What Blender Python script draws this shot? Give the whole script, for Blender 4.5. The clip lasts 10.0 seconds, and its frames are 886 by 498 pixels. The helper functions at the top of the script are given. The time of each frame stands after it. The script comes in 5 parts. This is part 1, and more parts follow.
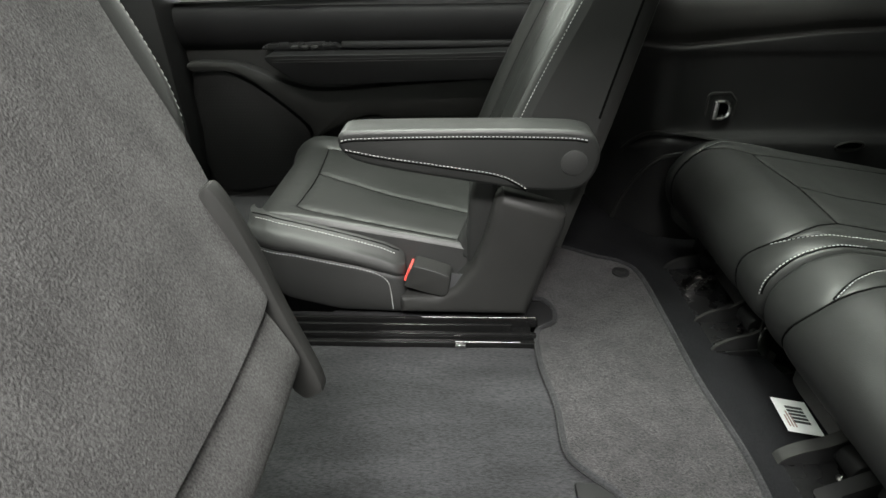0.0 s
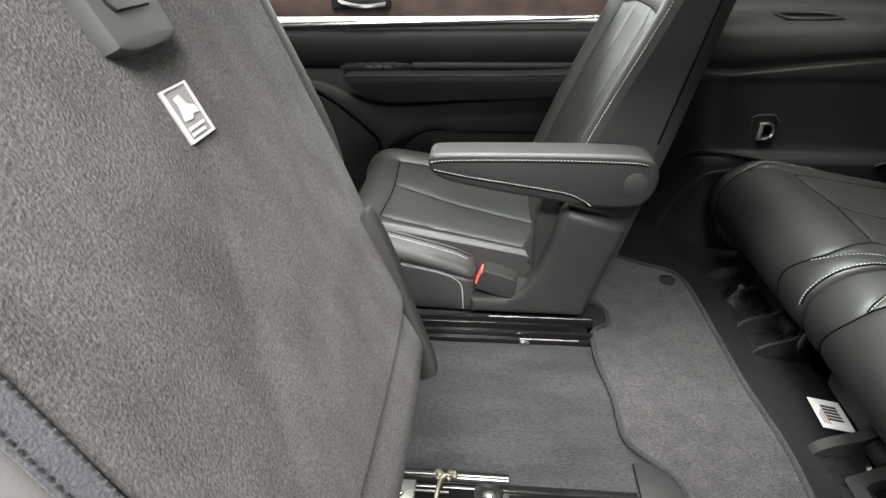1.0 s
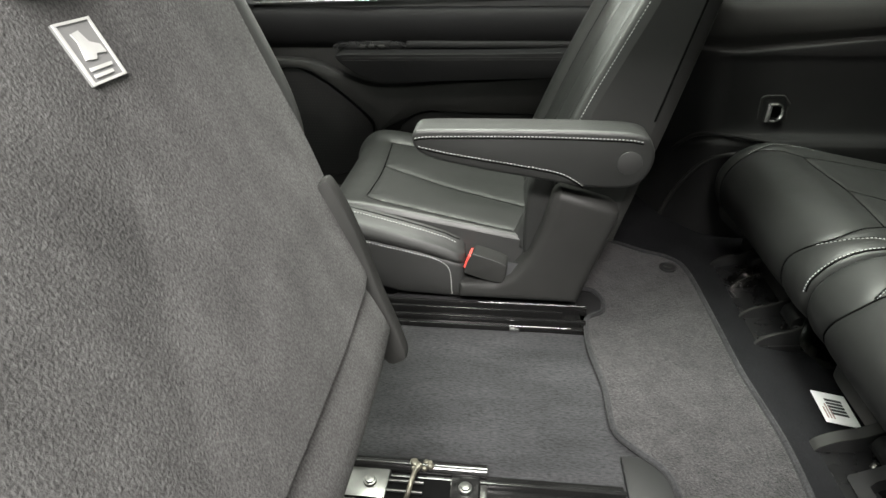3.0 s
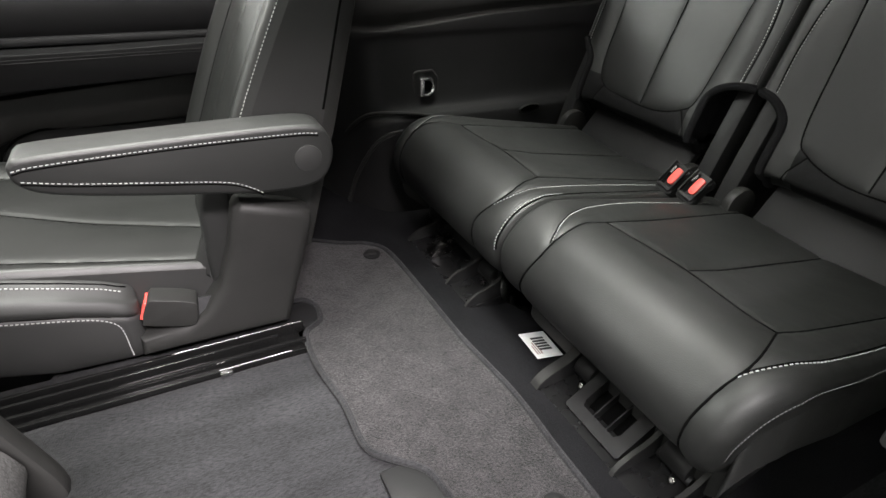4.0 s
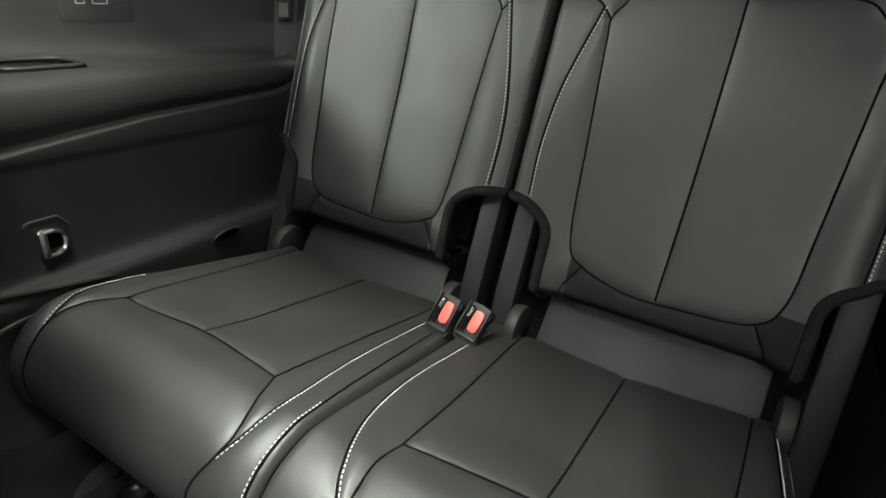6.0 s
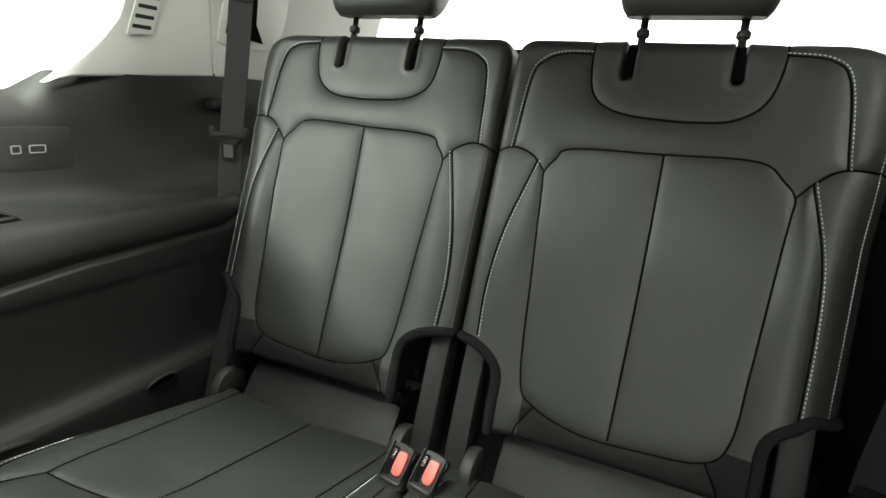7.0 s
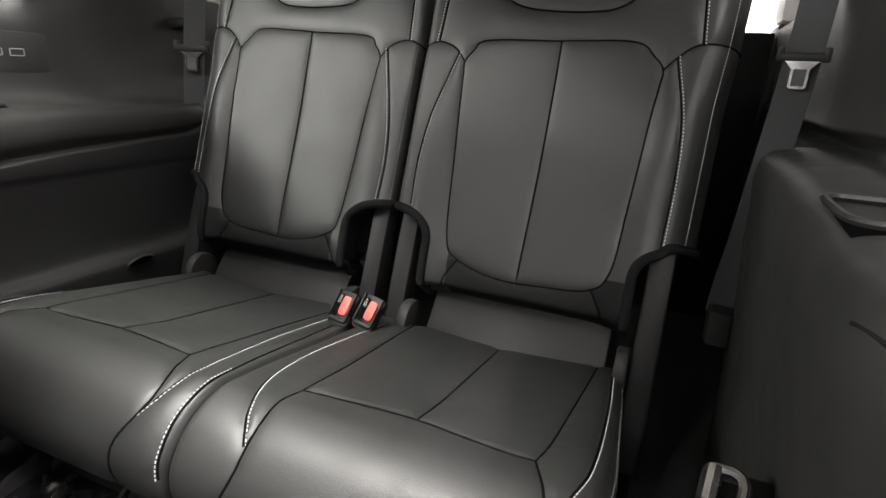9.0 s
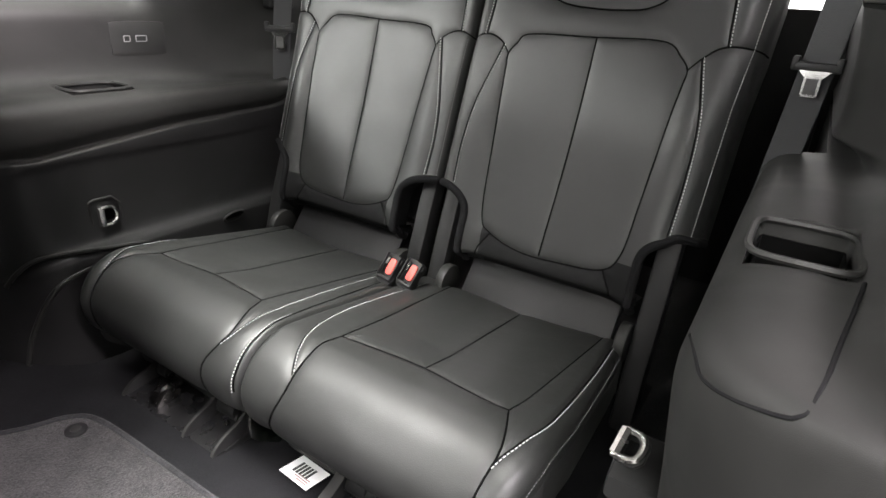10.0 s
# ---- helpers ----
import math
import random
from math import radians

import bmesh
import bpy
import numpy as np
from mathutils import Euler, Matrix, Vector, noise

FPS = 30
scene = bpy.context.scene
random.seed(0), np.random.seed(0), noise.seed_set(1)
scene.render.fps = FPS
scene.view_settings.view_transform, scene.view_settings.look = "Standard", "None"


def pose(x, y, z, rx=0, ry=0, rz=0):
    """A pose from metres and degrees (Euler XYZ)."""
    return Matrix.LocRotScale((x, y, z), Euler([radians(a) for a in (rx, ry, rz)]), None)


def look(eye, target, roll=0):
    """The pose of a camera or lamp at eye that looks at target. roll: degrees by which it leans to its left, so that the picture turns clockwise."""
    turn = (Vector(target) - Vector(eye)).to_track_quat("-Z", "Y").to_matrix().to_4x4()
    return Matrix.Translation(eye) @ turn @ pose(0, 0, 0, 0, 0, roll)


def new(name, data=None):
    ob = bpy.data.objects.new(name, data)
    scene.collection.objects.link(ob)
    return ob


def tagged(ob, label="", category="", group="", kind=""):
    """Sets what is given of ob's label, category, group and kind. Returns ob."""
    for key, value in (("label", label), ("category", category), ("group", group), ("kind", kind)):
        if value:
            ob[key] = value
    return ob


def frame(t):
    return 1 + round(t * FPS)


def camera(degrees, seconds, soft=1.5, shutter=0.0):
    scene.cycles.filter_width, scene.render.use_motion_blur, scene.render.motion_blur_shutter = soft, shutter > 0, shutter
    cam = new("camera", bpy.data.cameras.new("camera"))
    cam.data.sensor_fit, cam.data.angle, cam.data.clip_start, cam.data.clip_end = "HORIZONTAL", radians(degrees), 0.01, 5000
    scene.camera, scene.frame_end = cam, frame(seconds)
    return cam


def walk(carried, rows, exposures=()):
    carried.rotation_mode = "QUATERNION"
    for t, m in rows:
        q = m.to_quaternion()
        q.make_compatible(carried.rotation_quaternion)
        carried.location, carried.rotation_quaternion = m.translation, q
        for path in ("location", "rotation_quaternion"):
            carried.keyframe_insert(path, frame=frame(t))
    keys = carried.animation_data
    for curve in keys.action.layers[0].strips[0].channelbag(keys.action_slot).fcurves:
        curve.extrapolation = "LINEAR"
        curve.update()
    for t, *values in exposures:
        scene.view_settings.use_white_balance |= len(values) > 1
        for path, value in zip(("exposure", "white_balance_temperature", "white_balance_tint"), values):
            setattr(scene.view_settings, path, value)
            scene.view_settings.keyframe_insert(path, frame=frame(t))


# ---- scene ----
cam = camera(76.7, 10.0)
PATH = [
    (0, (0.1, 0.133, 0.675), (0.026, 1.866, -0.321), -0.9),
    (0.5, (0.026, 0.1, 0.727), (0.024, 1.828, -0.281), -1.0),
    (1, (0.014, 0.023, 0.758), (-0.146, 1.746, -0.245), -1.0),
    (1.5, (-0.004, -0.031, 0.758), (-0.548, 1.612, -0.243), -1.6),
    (2, (0.013, -0.038, 0.758), (-0.655, 1.557, -0.248), -1.8),
    (2.5, (0.038, 0.003, 0.745), (-0.612, 1.598, -0.271), -1.6),
    (3, (0.061, 0.056, 0.716), (-0.142, 1.762, -0.307), -1.2),
    (3.2, (0.065, 0.081, 0.704), (0.134, 1.799, -0.318), -0.8),
    (4.3, (0.117, 0.212, 0.679), (1.092, 1.618, -0.356), 3.0),
    (4.5, (0.147, 0.248, 0.675), (1.229, 1.581, -0.351), 3.0),
    (5, (0.216, 0.346, 0.663), (1.53, 1.472, -0.341), 3.7),
    (5.5, (0.286, 0.431, 0.66), (1.735, 1.397, -0.323), 4.0),
    (6, (0.32, 0.512, 0.703), (1.89, 1.42, -0.14), 4.0),
    (6.2, (0.334, 0.539, 0.712), (1.953, 1.444, -0.034), 3.8),
    (7.3, (0.317, 0.535, 0.789), (2.109, 1.285, 0.312), 4.0),
    (7.5, (0.306, 0.509, 0.787), (2.109, 1.236, 0.319), 3.9),
    (8, (0.269, 0.451, 0.744), (2.081, 1.153, 0.27), 3.7),
    (8.5, (0.222, 0.417, 0.694), (2.028, 1.12, 0.199), 3.4),
    (9, (0.179, 0.368, 0.66), (1.943, 1.085, 0.049), 3.4),
    (9.5, (0.141, 0.298, 0.685), (1.8, 1.11, -0.082), 3.5),
    (10, (0.118, 0.215, 0.772), (1.671, 1.177, -0.041), 3.4),
]
walk(cam, [(t, look(eye, target, roll)) for t, eye, target, roll in PATH],
     exposures=[(0.0, -0.9, 6600, 7), (0.5, -0.65, 6600, 9), (1.0, -0.45, 6600, 11), (1.5, -0.4, 6600, 10), (2.0, -0.45, 6550, 8), (2.5, -0.6, 6600, 8), (3.0, -0.65, 6700, 8), (4.5, -0.6, 6600, 19), (5.0, -0.5, 6600, 16), (5.5, -0.25, 6600, 14), (6.0, -0.2, 6650, 10), (7.5, 0.0, 6700, 6),
                (8.5, -0.2, 6700, 11), (9.0, -0.15, 6700, 21), (10.0, 0.22, 6600, 20)])

# ---- world, lights ----
world = bpy.data.worlds.new("showroom")
scene.world = world
world.use_nodes = True
wbg = world.node_tree.nodes["Background"]
wbg.inputs[0].default_value = (0.97, 1.0, 0.94, 1)
wbg.inputs[1].default_value = 0.3


def lamp(name, eye, target, size_x, size_y, watts, colour=(1, 1, 0.98)):
    data = bpy.data.lights.new(name, "AREA")
    data.shape, data.size, data.size_y, data.energy, data.color = "RECTANGLE", size_x, size_y, watts, colour
    ob = new(name, data)
    ob.matrix_world = look(eye, target)
    return tagged(ob, "unseen lamp panel added outside the car to light the cabin", "lamp")


# Unseen panels, placed and tuned to light the cabin's surfaces.
lamp("unseen_lamp", (0.0, -1.15, 3.4), (0.45, 0.6, 0.2), 1.8, 0.3, 150, (1, 0.93, 0.92))
lamp("unseen_lamp", (-0.55, -1.25, 3.0), (-0.25, 0.2, 0.5), 1.4, 0.8, 360, (0.985, 1, 1))
lamp("unseen_lamp", (0.4, -2.5, 3.5), (0.2, 1.0, 0.3), 2.0, 0.4, 1000, (1, 0.965, 0.965))
lamp("unseen_lamp", (0.0, 1.2, 3.7), (0.1, 1.15, 0.2), 1.6, 0.9, 700, (0.94, 1, 0.92))
# Added to brighten the third-row backrests through the roof.
lamp("unseen_lamp", (-2.2, 1.0, 4.0), (0.6, 1.0, 0.3), 2.2, 0.7, 230, (0.94, 1, 0.93))
lamp("unseen_lamp", (-3.2, 5.2, 2.9), (1.15, 1.1, 0.55), 1.6, 0.5, 430, (0.91, 1, 0.92))
# Added to brighten the near armrest shelf.
lamp("unseen_lamp", (-2.5, -0.6, 2.5), (0.9, 0.2, 0.6), 1.0, 0.5, 140, (0.95, 1, 0.92))


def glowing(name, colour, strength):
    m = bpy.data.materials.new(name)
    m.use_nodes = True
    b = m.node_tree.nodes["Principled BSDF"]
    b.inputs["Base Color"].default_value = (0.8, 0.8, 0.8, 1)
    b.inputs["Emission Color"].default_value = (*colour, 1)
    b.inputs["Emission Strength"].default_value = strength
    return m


# Walls glow by emission, standing in for the showroom's light on them.
BRIGHT_WALL = glowing("bright_glowing_wall", (0.94, 1.0, 0.93), 2.0)
DIM_WALL = glowing("dim_glowing_wall", (1.0, 0.99, 0.97), 0.2)
scene.view_settings.exposure = 0.0

# ---- materials ----


def mat(name, colour, rough=0.5, metal=0.0, grain=0.0, grain_size=400, vary=0.0, vary_size=6, bump=0.0, bump_size=900,
        bump_kind="NOISE", sheen=0.0, spec=0.5, bump_dist=0.001, wrinkle=0.0, nap=None):
    m = bpy.data.materials.new(name)
    m.use_nodes = True
    nt = m.node_tree
    b = nt.nodes["Principled BSDF"]
    b.inputs["Roughness"].default_value = rough
    b.inputs["Metallic"].default_value = metal
    b.inputs["Specular IOR Level"].default_value = spec
    if sheen:
        b.inputs["Sheen Weight"].default_value = sheen
        b.inputs["Sheen Roughness"].default_value = 0.6
    col = (*colour, 1)
    b.inputs["Base Color"].default_value = col
    tc = nt.nodes.new("ShaderNodeTexCoord")
    along = tc.outputs["Object"]
    if nap:
        # fibres brushed in one direction
        mp = nt.nodes.new("ShaderNodeMapping")
        mp.inputs["Scale"].default_value = nap
        nt.links.new(along, mp.inputs["Vector"])
        along = mp.outputs["Vector"]
    last = None

    def layer(scale, amount, detail, last):
        n = nt.nodes.new("ShaderNodeTexNoise")
        n.inputs["Scale"].default_value, n.inputs["Detail"].default_value = scale, detail
        nt.links.new(along, n.inputs["Vector"])
        r = nt.nodes.new("ShaderNodeMapRange")
        r.inputs["From Min"].default_value, r.inputs["From Max"].default_value = 0.3, 0.7
        r.inputs["To Min"].default_value, r.inputs["To Max"].default_value = 1 - amount, 1 + amount
        nt.links.new(n.outputs["Fac"], r.inputs["Value"])
        mx = nt.nodes.new("ShaderNodeVectorMath")
        mx.operation = "SCALE"
        if last is None:
            mx.inputs[0].default_value = colour
        else:
            nt.links.new(last, mx.inputs[0])
        nt.links.new(r.outputs["Result"], mx.inputs["Scale"])
        return mx.outputs["Vector"]

    if grain:
        last = layer(grain_size, grain, 3, last)
    if vary:
        last = layer(vary_size, vary, 4, last)
        n = nt.nodes.new("ShaderNodeTexNoise")
        n.inputs["Scale"].default_value = vary_size * 2.3
        nt.links.new(tc.outputs["Object"], n.inputs["Vector"])
        r = nt.nodes.new("ShaderNodeMapRange")
        r.inputs["To Min"].default_value, r.inputs["To Max"].default_value = max(rough - 0.07, 0.02), min(rough + 0.07, 1)
        nt.links.new(n.outputs["Fac"], r.inputs["Value"])
        nt.links.new(r.outputs["Result"], b.inputs["Roughness"])
    if last is not None:
        nt.links.new(last, b.inputs["Base Color"])
    if bump:
        if bump_kind == "VORONOI":
            n = nt.nodes.new("ShaderNodeTexVoronoi")
            out = n.outputs["Distance"]
        else:
            n = nt.nodes.new("ShaderNodeTexNoise")
            n.inputs["Detail"].default_value = 4
            out = n.outputs["Fac"]
        n.inputs["Scale"].default_value = bump_size
        nt.links.new(tc.outputs["Object"], n.inputs["Vector"])
        bp = nt.nodes.new("ShaderNodeBump")
        bp.inputs["Strength"].default_value, bp.inputs["Distance"].default_value = bump, bump_dist
        nt.links.new(out, bp.inputs["Height"])
        nt.links.new(bp.outputs["Normal"], b.inputs["Normal"])
        if wrinkle:
            # soft creases and stretch marks of the hide
            w = nt.nodes.new("ShaderNodeTexNoise")
            w.inputs["Scale"].default_value, w.inputs["Detail"].default_value, w.inputs["Distortion"].default_value = 14, 4, 0.3
            nt.links.new(tc.outputs["Object"], w.inputs["Vector"])
            wb = nt.nodes.new("ShaderNodeBump")
            wb.inputs["Strength"].default_value, wb.inputs["Distance"].default_value = wrinkle, 0.004
            nt.links.new(w.outputs["Fac"], wb.inputs["Height"])
            nt.links.new(wb.outputs["Normal"], bp.inputs["Normal"])
    return m


LEATHER = mat("black_leather", (0.0126, 0.0131, 0.0125), 0.49, spec=0.46, vary=0.12, vary_size=7, bump=0.22, bump_size=700, bump_kind="VORONOI", bump_dist=0.0005, wrinkle=0.18)
# Sides are lighter than the tops, to carry light from the door.
LEATHER_SIDE = mat("black_leather_lit_side", (0.0225, 0.0229, 0.0223), 0.56, spec=0.36, vary=0.12, vary_size=6, bump=0.2, bump_size=700, bump_kind="VORONOI", bump_dist=0.0005, wrinkle=0.18)
# Door vinyl; also darkens the backrest skirt for its shade.
VINYL_AND_SHADE = mat("vinyl_and_skirt_shade", (0.0062, 0.0062, 0.0064), 0.62, spec=0.12, vary=0.12, vary_size=8, bump=0.2, bump_size=800, bump_kind="VORONOI", bump_dist=0.0004)
PLASTIC = mat("black_grained_plastic", (0.0175, 0.0176, 0.0168), 0.52, spec=0.24, vary=0.15, vary_size=9, bump=0.3, bump_size=1400, bump_dist=0.0004)
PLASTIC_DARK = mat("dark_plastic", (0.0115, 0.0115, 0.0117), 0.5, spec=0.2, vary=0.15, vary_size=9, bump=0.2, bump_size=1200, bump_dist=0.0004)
TRIM_GREY = mat("light_grey_trim", (0.62, 0.615, 0.59), 0.65, vary=0.04, vary_size=4, bump=0.2, bump_size=1500, bump_dist=0.0003)
CARPET = mat("grey_carpet", (0.0170, 0.0170, 0.0180), 0.95, grain=0.42, grain_size=380, vary=0.35, vary_size=14, nap=(0.35, 1, 1), bump=0.8, bump_size=420, bump_dist=0.002, sheen=0.05, spec=0.03)
CARPET_MAT = mat("grey_mat_carpet", (0.0200, 0.0190, 0.0195), 0.95, grain=0.65, grain_size=360, vary=0.25, vary_size=26, bump=0.9, bump_size=450, bump_dist=0.003, sheen=0.08, spec=0.03)
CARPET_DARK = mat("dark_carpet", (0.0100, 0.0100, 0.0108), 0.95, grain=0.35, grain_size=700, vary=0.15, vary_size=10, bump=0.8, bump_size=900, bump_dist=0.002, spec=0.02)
FELT = mat("charcoal_felt", (0.0650, 0.0645, 0.0637), 0.95, grain=0.34, grain_size=620, vary=0.16, vary_size=22, nap=(1, 1, 0.6), bump=0.5, bump_size=500, bump_dist=0.002, spec=0.02)
WEBBING = mat("grey_webbing", (0.046, 0.046, 0.051), 0.75, grain=0.35, grain_size=700, vary=0.12, vary_size=12, bump=0.6, bump_size=500, bump_dist=0.001, spec=0.3)
BELT = mat("seat_belt_webbing", (0.0132, 0.0137, 0.0149), 0.75, grain=0.15, grain_size=900, bump=0.6, bump_size=600, bump_dist=0.0008)
STITCH = mat("pale_stitch_thread", (0.37, 0.375, 0.365), 0.7, vary=0.1, vary_size=60)
STITCH_DIM = mat("grey_thread", (0.14, 0.14, 0.14), 0.8)
STITCH_BLACK = mat("black_thread", (0.012, 0.012, 0.012), 0.8)
# Black of pressed seams, and of sheets that stand for shade in recesses.
SEAM_AND_SHADE = mat("black_seam_and_shade", (0.0030, 0.0030, 0.0030), 0.95, spec=0.02)
PIPING = mat("black_hem", (0.0091, 0.0091, 0.0096), 0.95, spec=0.05, vary=0.15, vary_size=40, bump=0.5, bump_size=900, bump_dist=0.0006)
GLOSS_BLACK = mat("glossy_black_plastic", (0.0084, 0.0084, 0.0086), 0.28, spec=0.4, vary=0.12, vary_size=15)
# Lighter copy of the side leather; strong door light is in its colour.
LIT_LEATHER = mat("lit_grey_leather", (0.0570, 0.0566, 0.0553), 0.58, spec=0.32, vary=0.14, vary_size=6, bump=0.2, bump_size=700, bump_kind="VORONOI", bump_dist=0.0005, wrinkle=0.18)
CHROME = mat("chrome", (0.75, 0.75, 0.74), 0.16, 1.0, vary=0.05, vary_size=30)
STEEL = mat("greased_steel", (0.30, 0.29, 0.28), 0.26, 1.0, vary=0.15, vary_size=25, bump=0.03, bump_size=120)
BLACK_STEEL = mat("black_painted_steel", (0.0060, 0.0060, 0.0060), 0.17, 0.0, spec=0.45, vary=0.1, vary_size=30)
ZINC = mat("zinc_plated_steel", (0.15, 0.15, 0.145), 0.36, 1.0, vary=0.2, vary_size=40)
GREASED = mat("greased_wire", (0.085, 0.078, 0.062), 0.42, 0.6, vary=0.4, vary_size=90)
EDGE_STEEL = mat("dark_edge_steel", (0.1, 0.1, 0.1), 0.28, 1.0, vary=0.4, vary_size=18)
SATIN_BLACK = mat("satin_black_plastic", (0.0210, 0.0212, 0.0208), 0.56, spec=0.36, vary=0.15, vary_size=14, bump=0.2, bump_size=1100, bump_dist=0.0003)
GREY_PLASTIC = mat("grey_green_plastic", (0.0360, 0.0372, 0.0348), 0.55, spec=0.3, vary=0.1, vary_size=20, bump=0.2, bump_size=900, bump_dist=0.0004)
RED = mat("red_plastic", (0.62, 0.075, 0.06), 0.45, vary=0.06, vary_size=40)
WHITE_LABEL = mat("white_sticker", (0.8, 0.8, 0.79), 0.45, vary=0.05, vary_size=60)
INK = mat("printed_ink", (0.03, 0.03, 0.03), 0.6)
RED_INK = mat("red_ink", (0.36, 0.24, 0.23), 0.6)
HEADLINER = mat("headliner_cloth", (0.6, 0.59, 0.56), 0.95, grain=0.1, grain_size=500, vary=0.05, bump=0.3, bump_size=900)
BLOCKING_GLASS = mat("dark_blocking_glass", (0.10, 0.10, 0.105), 0.03)
BLOCKING_GLASS.node_tree.nodes["Principled BSDF"].inputs["Transmission Weight"].default_value = 1.0
WOOD = mat("dark_wood_trim", (0.06, 0.042, 0.036), 0.4, vary=0.35, vary_size=18, bump=0.1, bump_size=60)
FLOOR_TILE = mat("showroom_floor_tile", (0.16, 0.16, 0.155), 0.25, vary=0.06, vary_size=1.5)

# ---- building helpers ----


def thing(name, label, category, kind="", group=""):
    ob = new(name)
    ob.empty_display_size = 0.05
    return tagged(ob, label, category, group, kind)


def finish(me, material, angle=35):
    me.materials.append(material)
    me.polygons.foreach_set("use_smooth", [True] * len(me.polygons))
    me.set_sharp_from_angle(angle=radians(angle))
    return me


def part(name, bm, material, parent=None, label="", angle=35):
    me = bpy.data.meshes.new(name)
    bmesh.ops.recalc_face_normals(bm, faces=bm.faces)
    bm.to_mesh(me)
    bm.free()
    ob = new(name, finish(me, material, angle))
    ob.parent = parent
    return tagged(ob, label)


def mesh_part(name, verts, faces, material, parent=None, label="", angle=40):
    me = bpy.data.meshes.new(name)
    me.from_pydata([tuple(v) for v in verts], [], faces)
    me.validate()
    ob = new(name, finish(me, material, angle))
    ob.parent = parent
    return tagged(ob, label)


def spline(points, n=12, closed=False):
    p = np.array(points, float)
    q = np.vstack([p[-1:], p, p[:2]]) if closed else np.vstack([2 * p[:1] - p[1:2], p, 2 * p[-1:] - p[-2:-1]])
    t = np.linspace(0, 1, n, endpoint=False)[:, None]
    out = []
    for i in range(1, len(q) - 2):
        a, b, c, d = q[i - 1], q[i], q[i + 1], q[i + 2]
        out.append(0.5 * (2 * b + (c - a) * t + (2 * a - 5 * b + 4 * c - d) * t ** 2 + (3 * b - a - 3 * c + d) * t ** 3))
    if not closed:
        out.append(p[-1:])
    return np.vstack(out)


def resample(points, step):
    p = np.array(points, float)
    s = np.r_[0, np.cumsum(np.linalg.norm(np.diff(p, axis=0), axis=1))]
    t = np.linspace(0, s[-1], max(2, int(round(s[-1] / step)) + 1))
    return np.stack([np.interp(t, s, p[:, k]) for k in range(p.shape[1])], 1)


def box(bm, lo, hi, bevel=0.0, seg=2, m=None):
    r = bmesh.ops.create_cube(bm, size=1)
    vs = r["verts"]
    lo, hi = Vector(lo), Vector(hi)
    for v in vs:
        v.co = Vector(((v.co[k] + 0.5) * (hi[k] - lo[k]) + lo[k] for k in range(3)))
    if bevel:
        es = list({e for v in vs for e in v.link_edges})
        r = bmesh.ops.bevel(bm, geom=es, offset=bevel, segments=seg, affect="EDGES", profile=0.5)
        vs = list({v for f in r["faces"] for v in f.verts} | {v for v in vs if v.is_valid})
    if m is not None:
        bmesh.ops.transform(bm, matrix=m, verts=vs)
    return vs


def prism(bm, poly, axis, a, b, bevel=0.0, seg=2, m=None):
    """A polygon in the plane across axis ('x': y,z; 'y': x,z; 'z': x,y), drawn from a to b."""
    def at(p, h):
        return {"x": (h, p[0], p[1]), "y": (p[0], h, p[1]), "z": (p[0], p[1], h)}[axis]
    lo = [bm.verts.new(at(p, a)) for p in poly]
    hi = [bm.verts.new(at(p, b)) for p in poly]
    n = len(poly)
    fs = [bm.faces.new(lo), bm.faces.new(hi[::-1])]
    fs += [bm.faces.new((lo[i], hi[i], hi[(i + 1) % n], lo[(i + 1) % n])) for i in range(n)]
    bmesh.ops.recalc_face_normals(bm, faces=fs)
    vs = lo + hi
    if bevel:
        caps = [e for f in fs[:2] for e in f.edges]
        r = bmesh.ops.bevel(bm, geom=caps, offset=bevel, segments=seg, affect="EDGES", profile=0.5, clamp_overlap=True)
        vs = list({v for f in r["faces"] for v in f.verts} | {v for v in vs if v.is_valid})
    if m is not None:
        bmesh.ops.transform(bm, matrix=m, verts=vs)
    return vs


def cyl(bm, centre, axis, r, h, n=20, bevel=0.0):
    d = Vector(axis).normalized()
    m = Matrix.Translation(centre) @ d.to_track_quat("Z", "Y").to_matrix().to_4x4()
    vs = bmesh.ops.create_cone(bm, cap_ends=True, segments=n, radius1=r, radius2=r, depth=h, matrix=m)["verts"]
    if bevel:
        es = [e for e in {e for v in vs for e in v.link_edges} if sum(len(f.verts) > 4 for f in e.link_faces) == 1]
        bmesh.ops.bevel(bm, geom=es, offset=bevel, segments=2, affect="EDGES", profile=0.5)


def tube(bm, points, r, n=8, closed=False):
    p = [Vector(q) for q in points]
    rings = []
    s = None
    for i, c in enumerate(p):
        a = p[(i - 1) % len(p)] if closed else p[max(i - 1, 0)]
        b = p[(i + 1) % len(p)] if closed else p[min(i + 1, len(p) - 1)]
        d = (b - a).normalized()
        if s is None:
            up = Vector((0, 0, 1)) if abs(d.z) < 0.9 else Vector((0, 1, 0))
            s = d.cross(up).normalized()
        else:
            s = (s - d * s.dot(d)).normalized()
        t = s.cross(d)
        rings.append([bm.verts.new(c + r * (math.cos(2 * math.pi * k / n) * s + math.sin(2 * math.pi * k / n) * t)) for k in range(n)])
    for i in range(len(rings) - (0 if closed else 1)):
        a, b = rings[i], rings[(i + 1) % len(rings)]
        for k in range(n):
            bm.faces.new((a[k], a[(k + 1) % n], b[(k + 1) % n], b[k]))
    if not closed:
        bm.faces.new(rings[0])
        bm.faces.new(rings[-1][::-1])


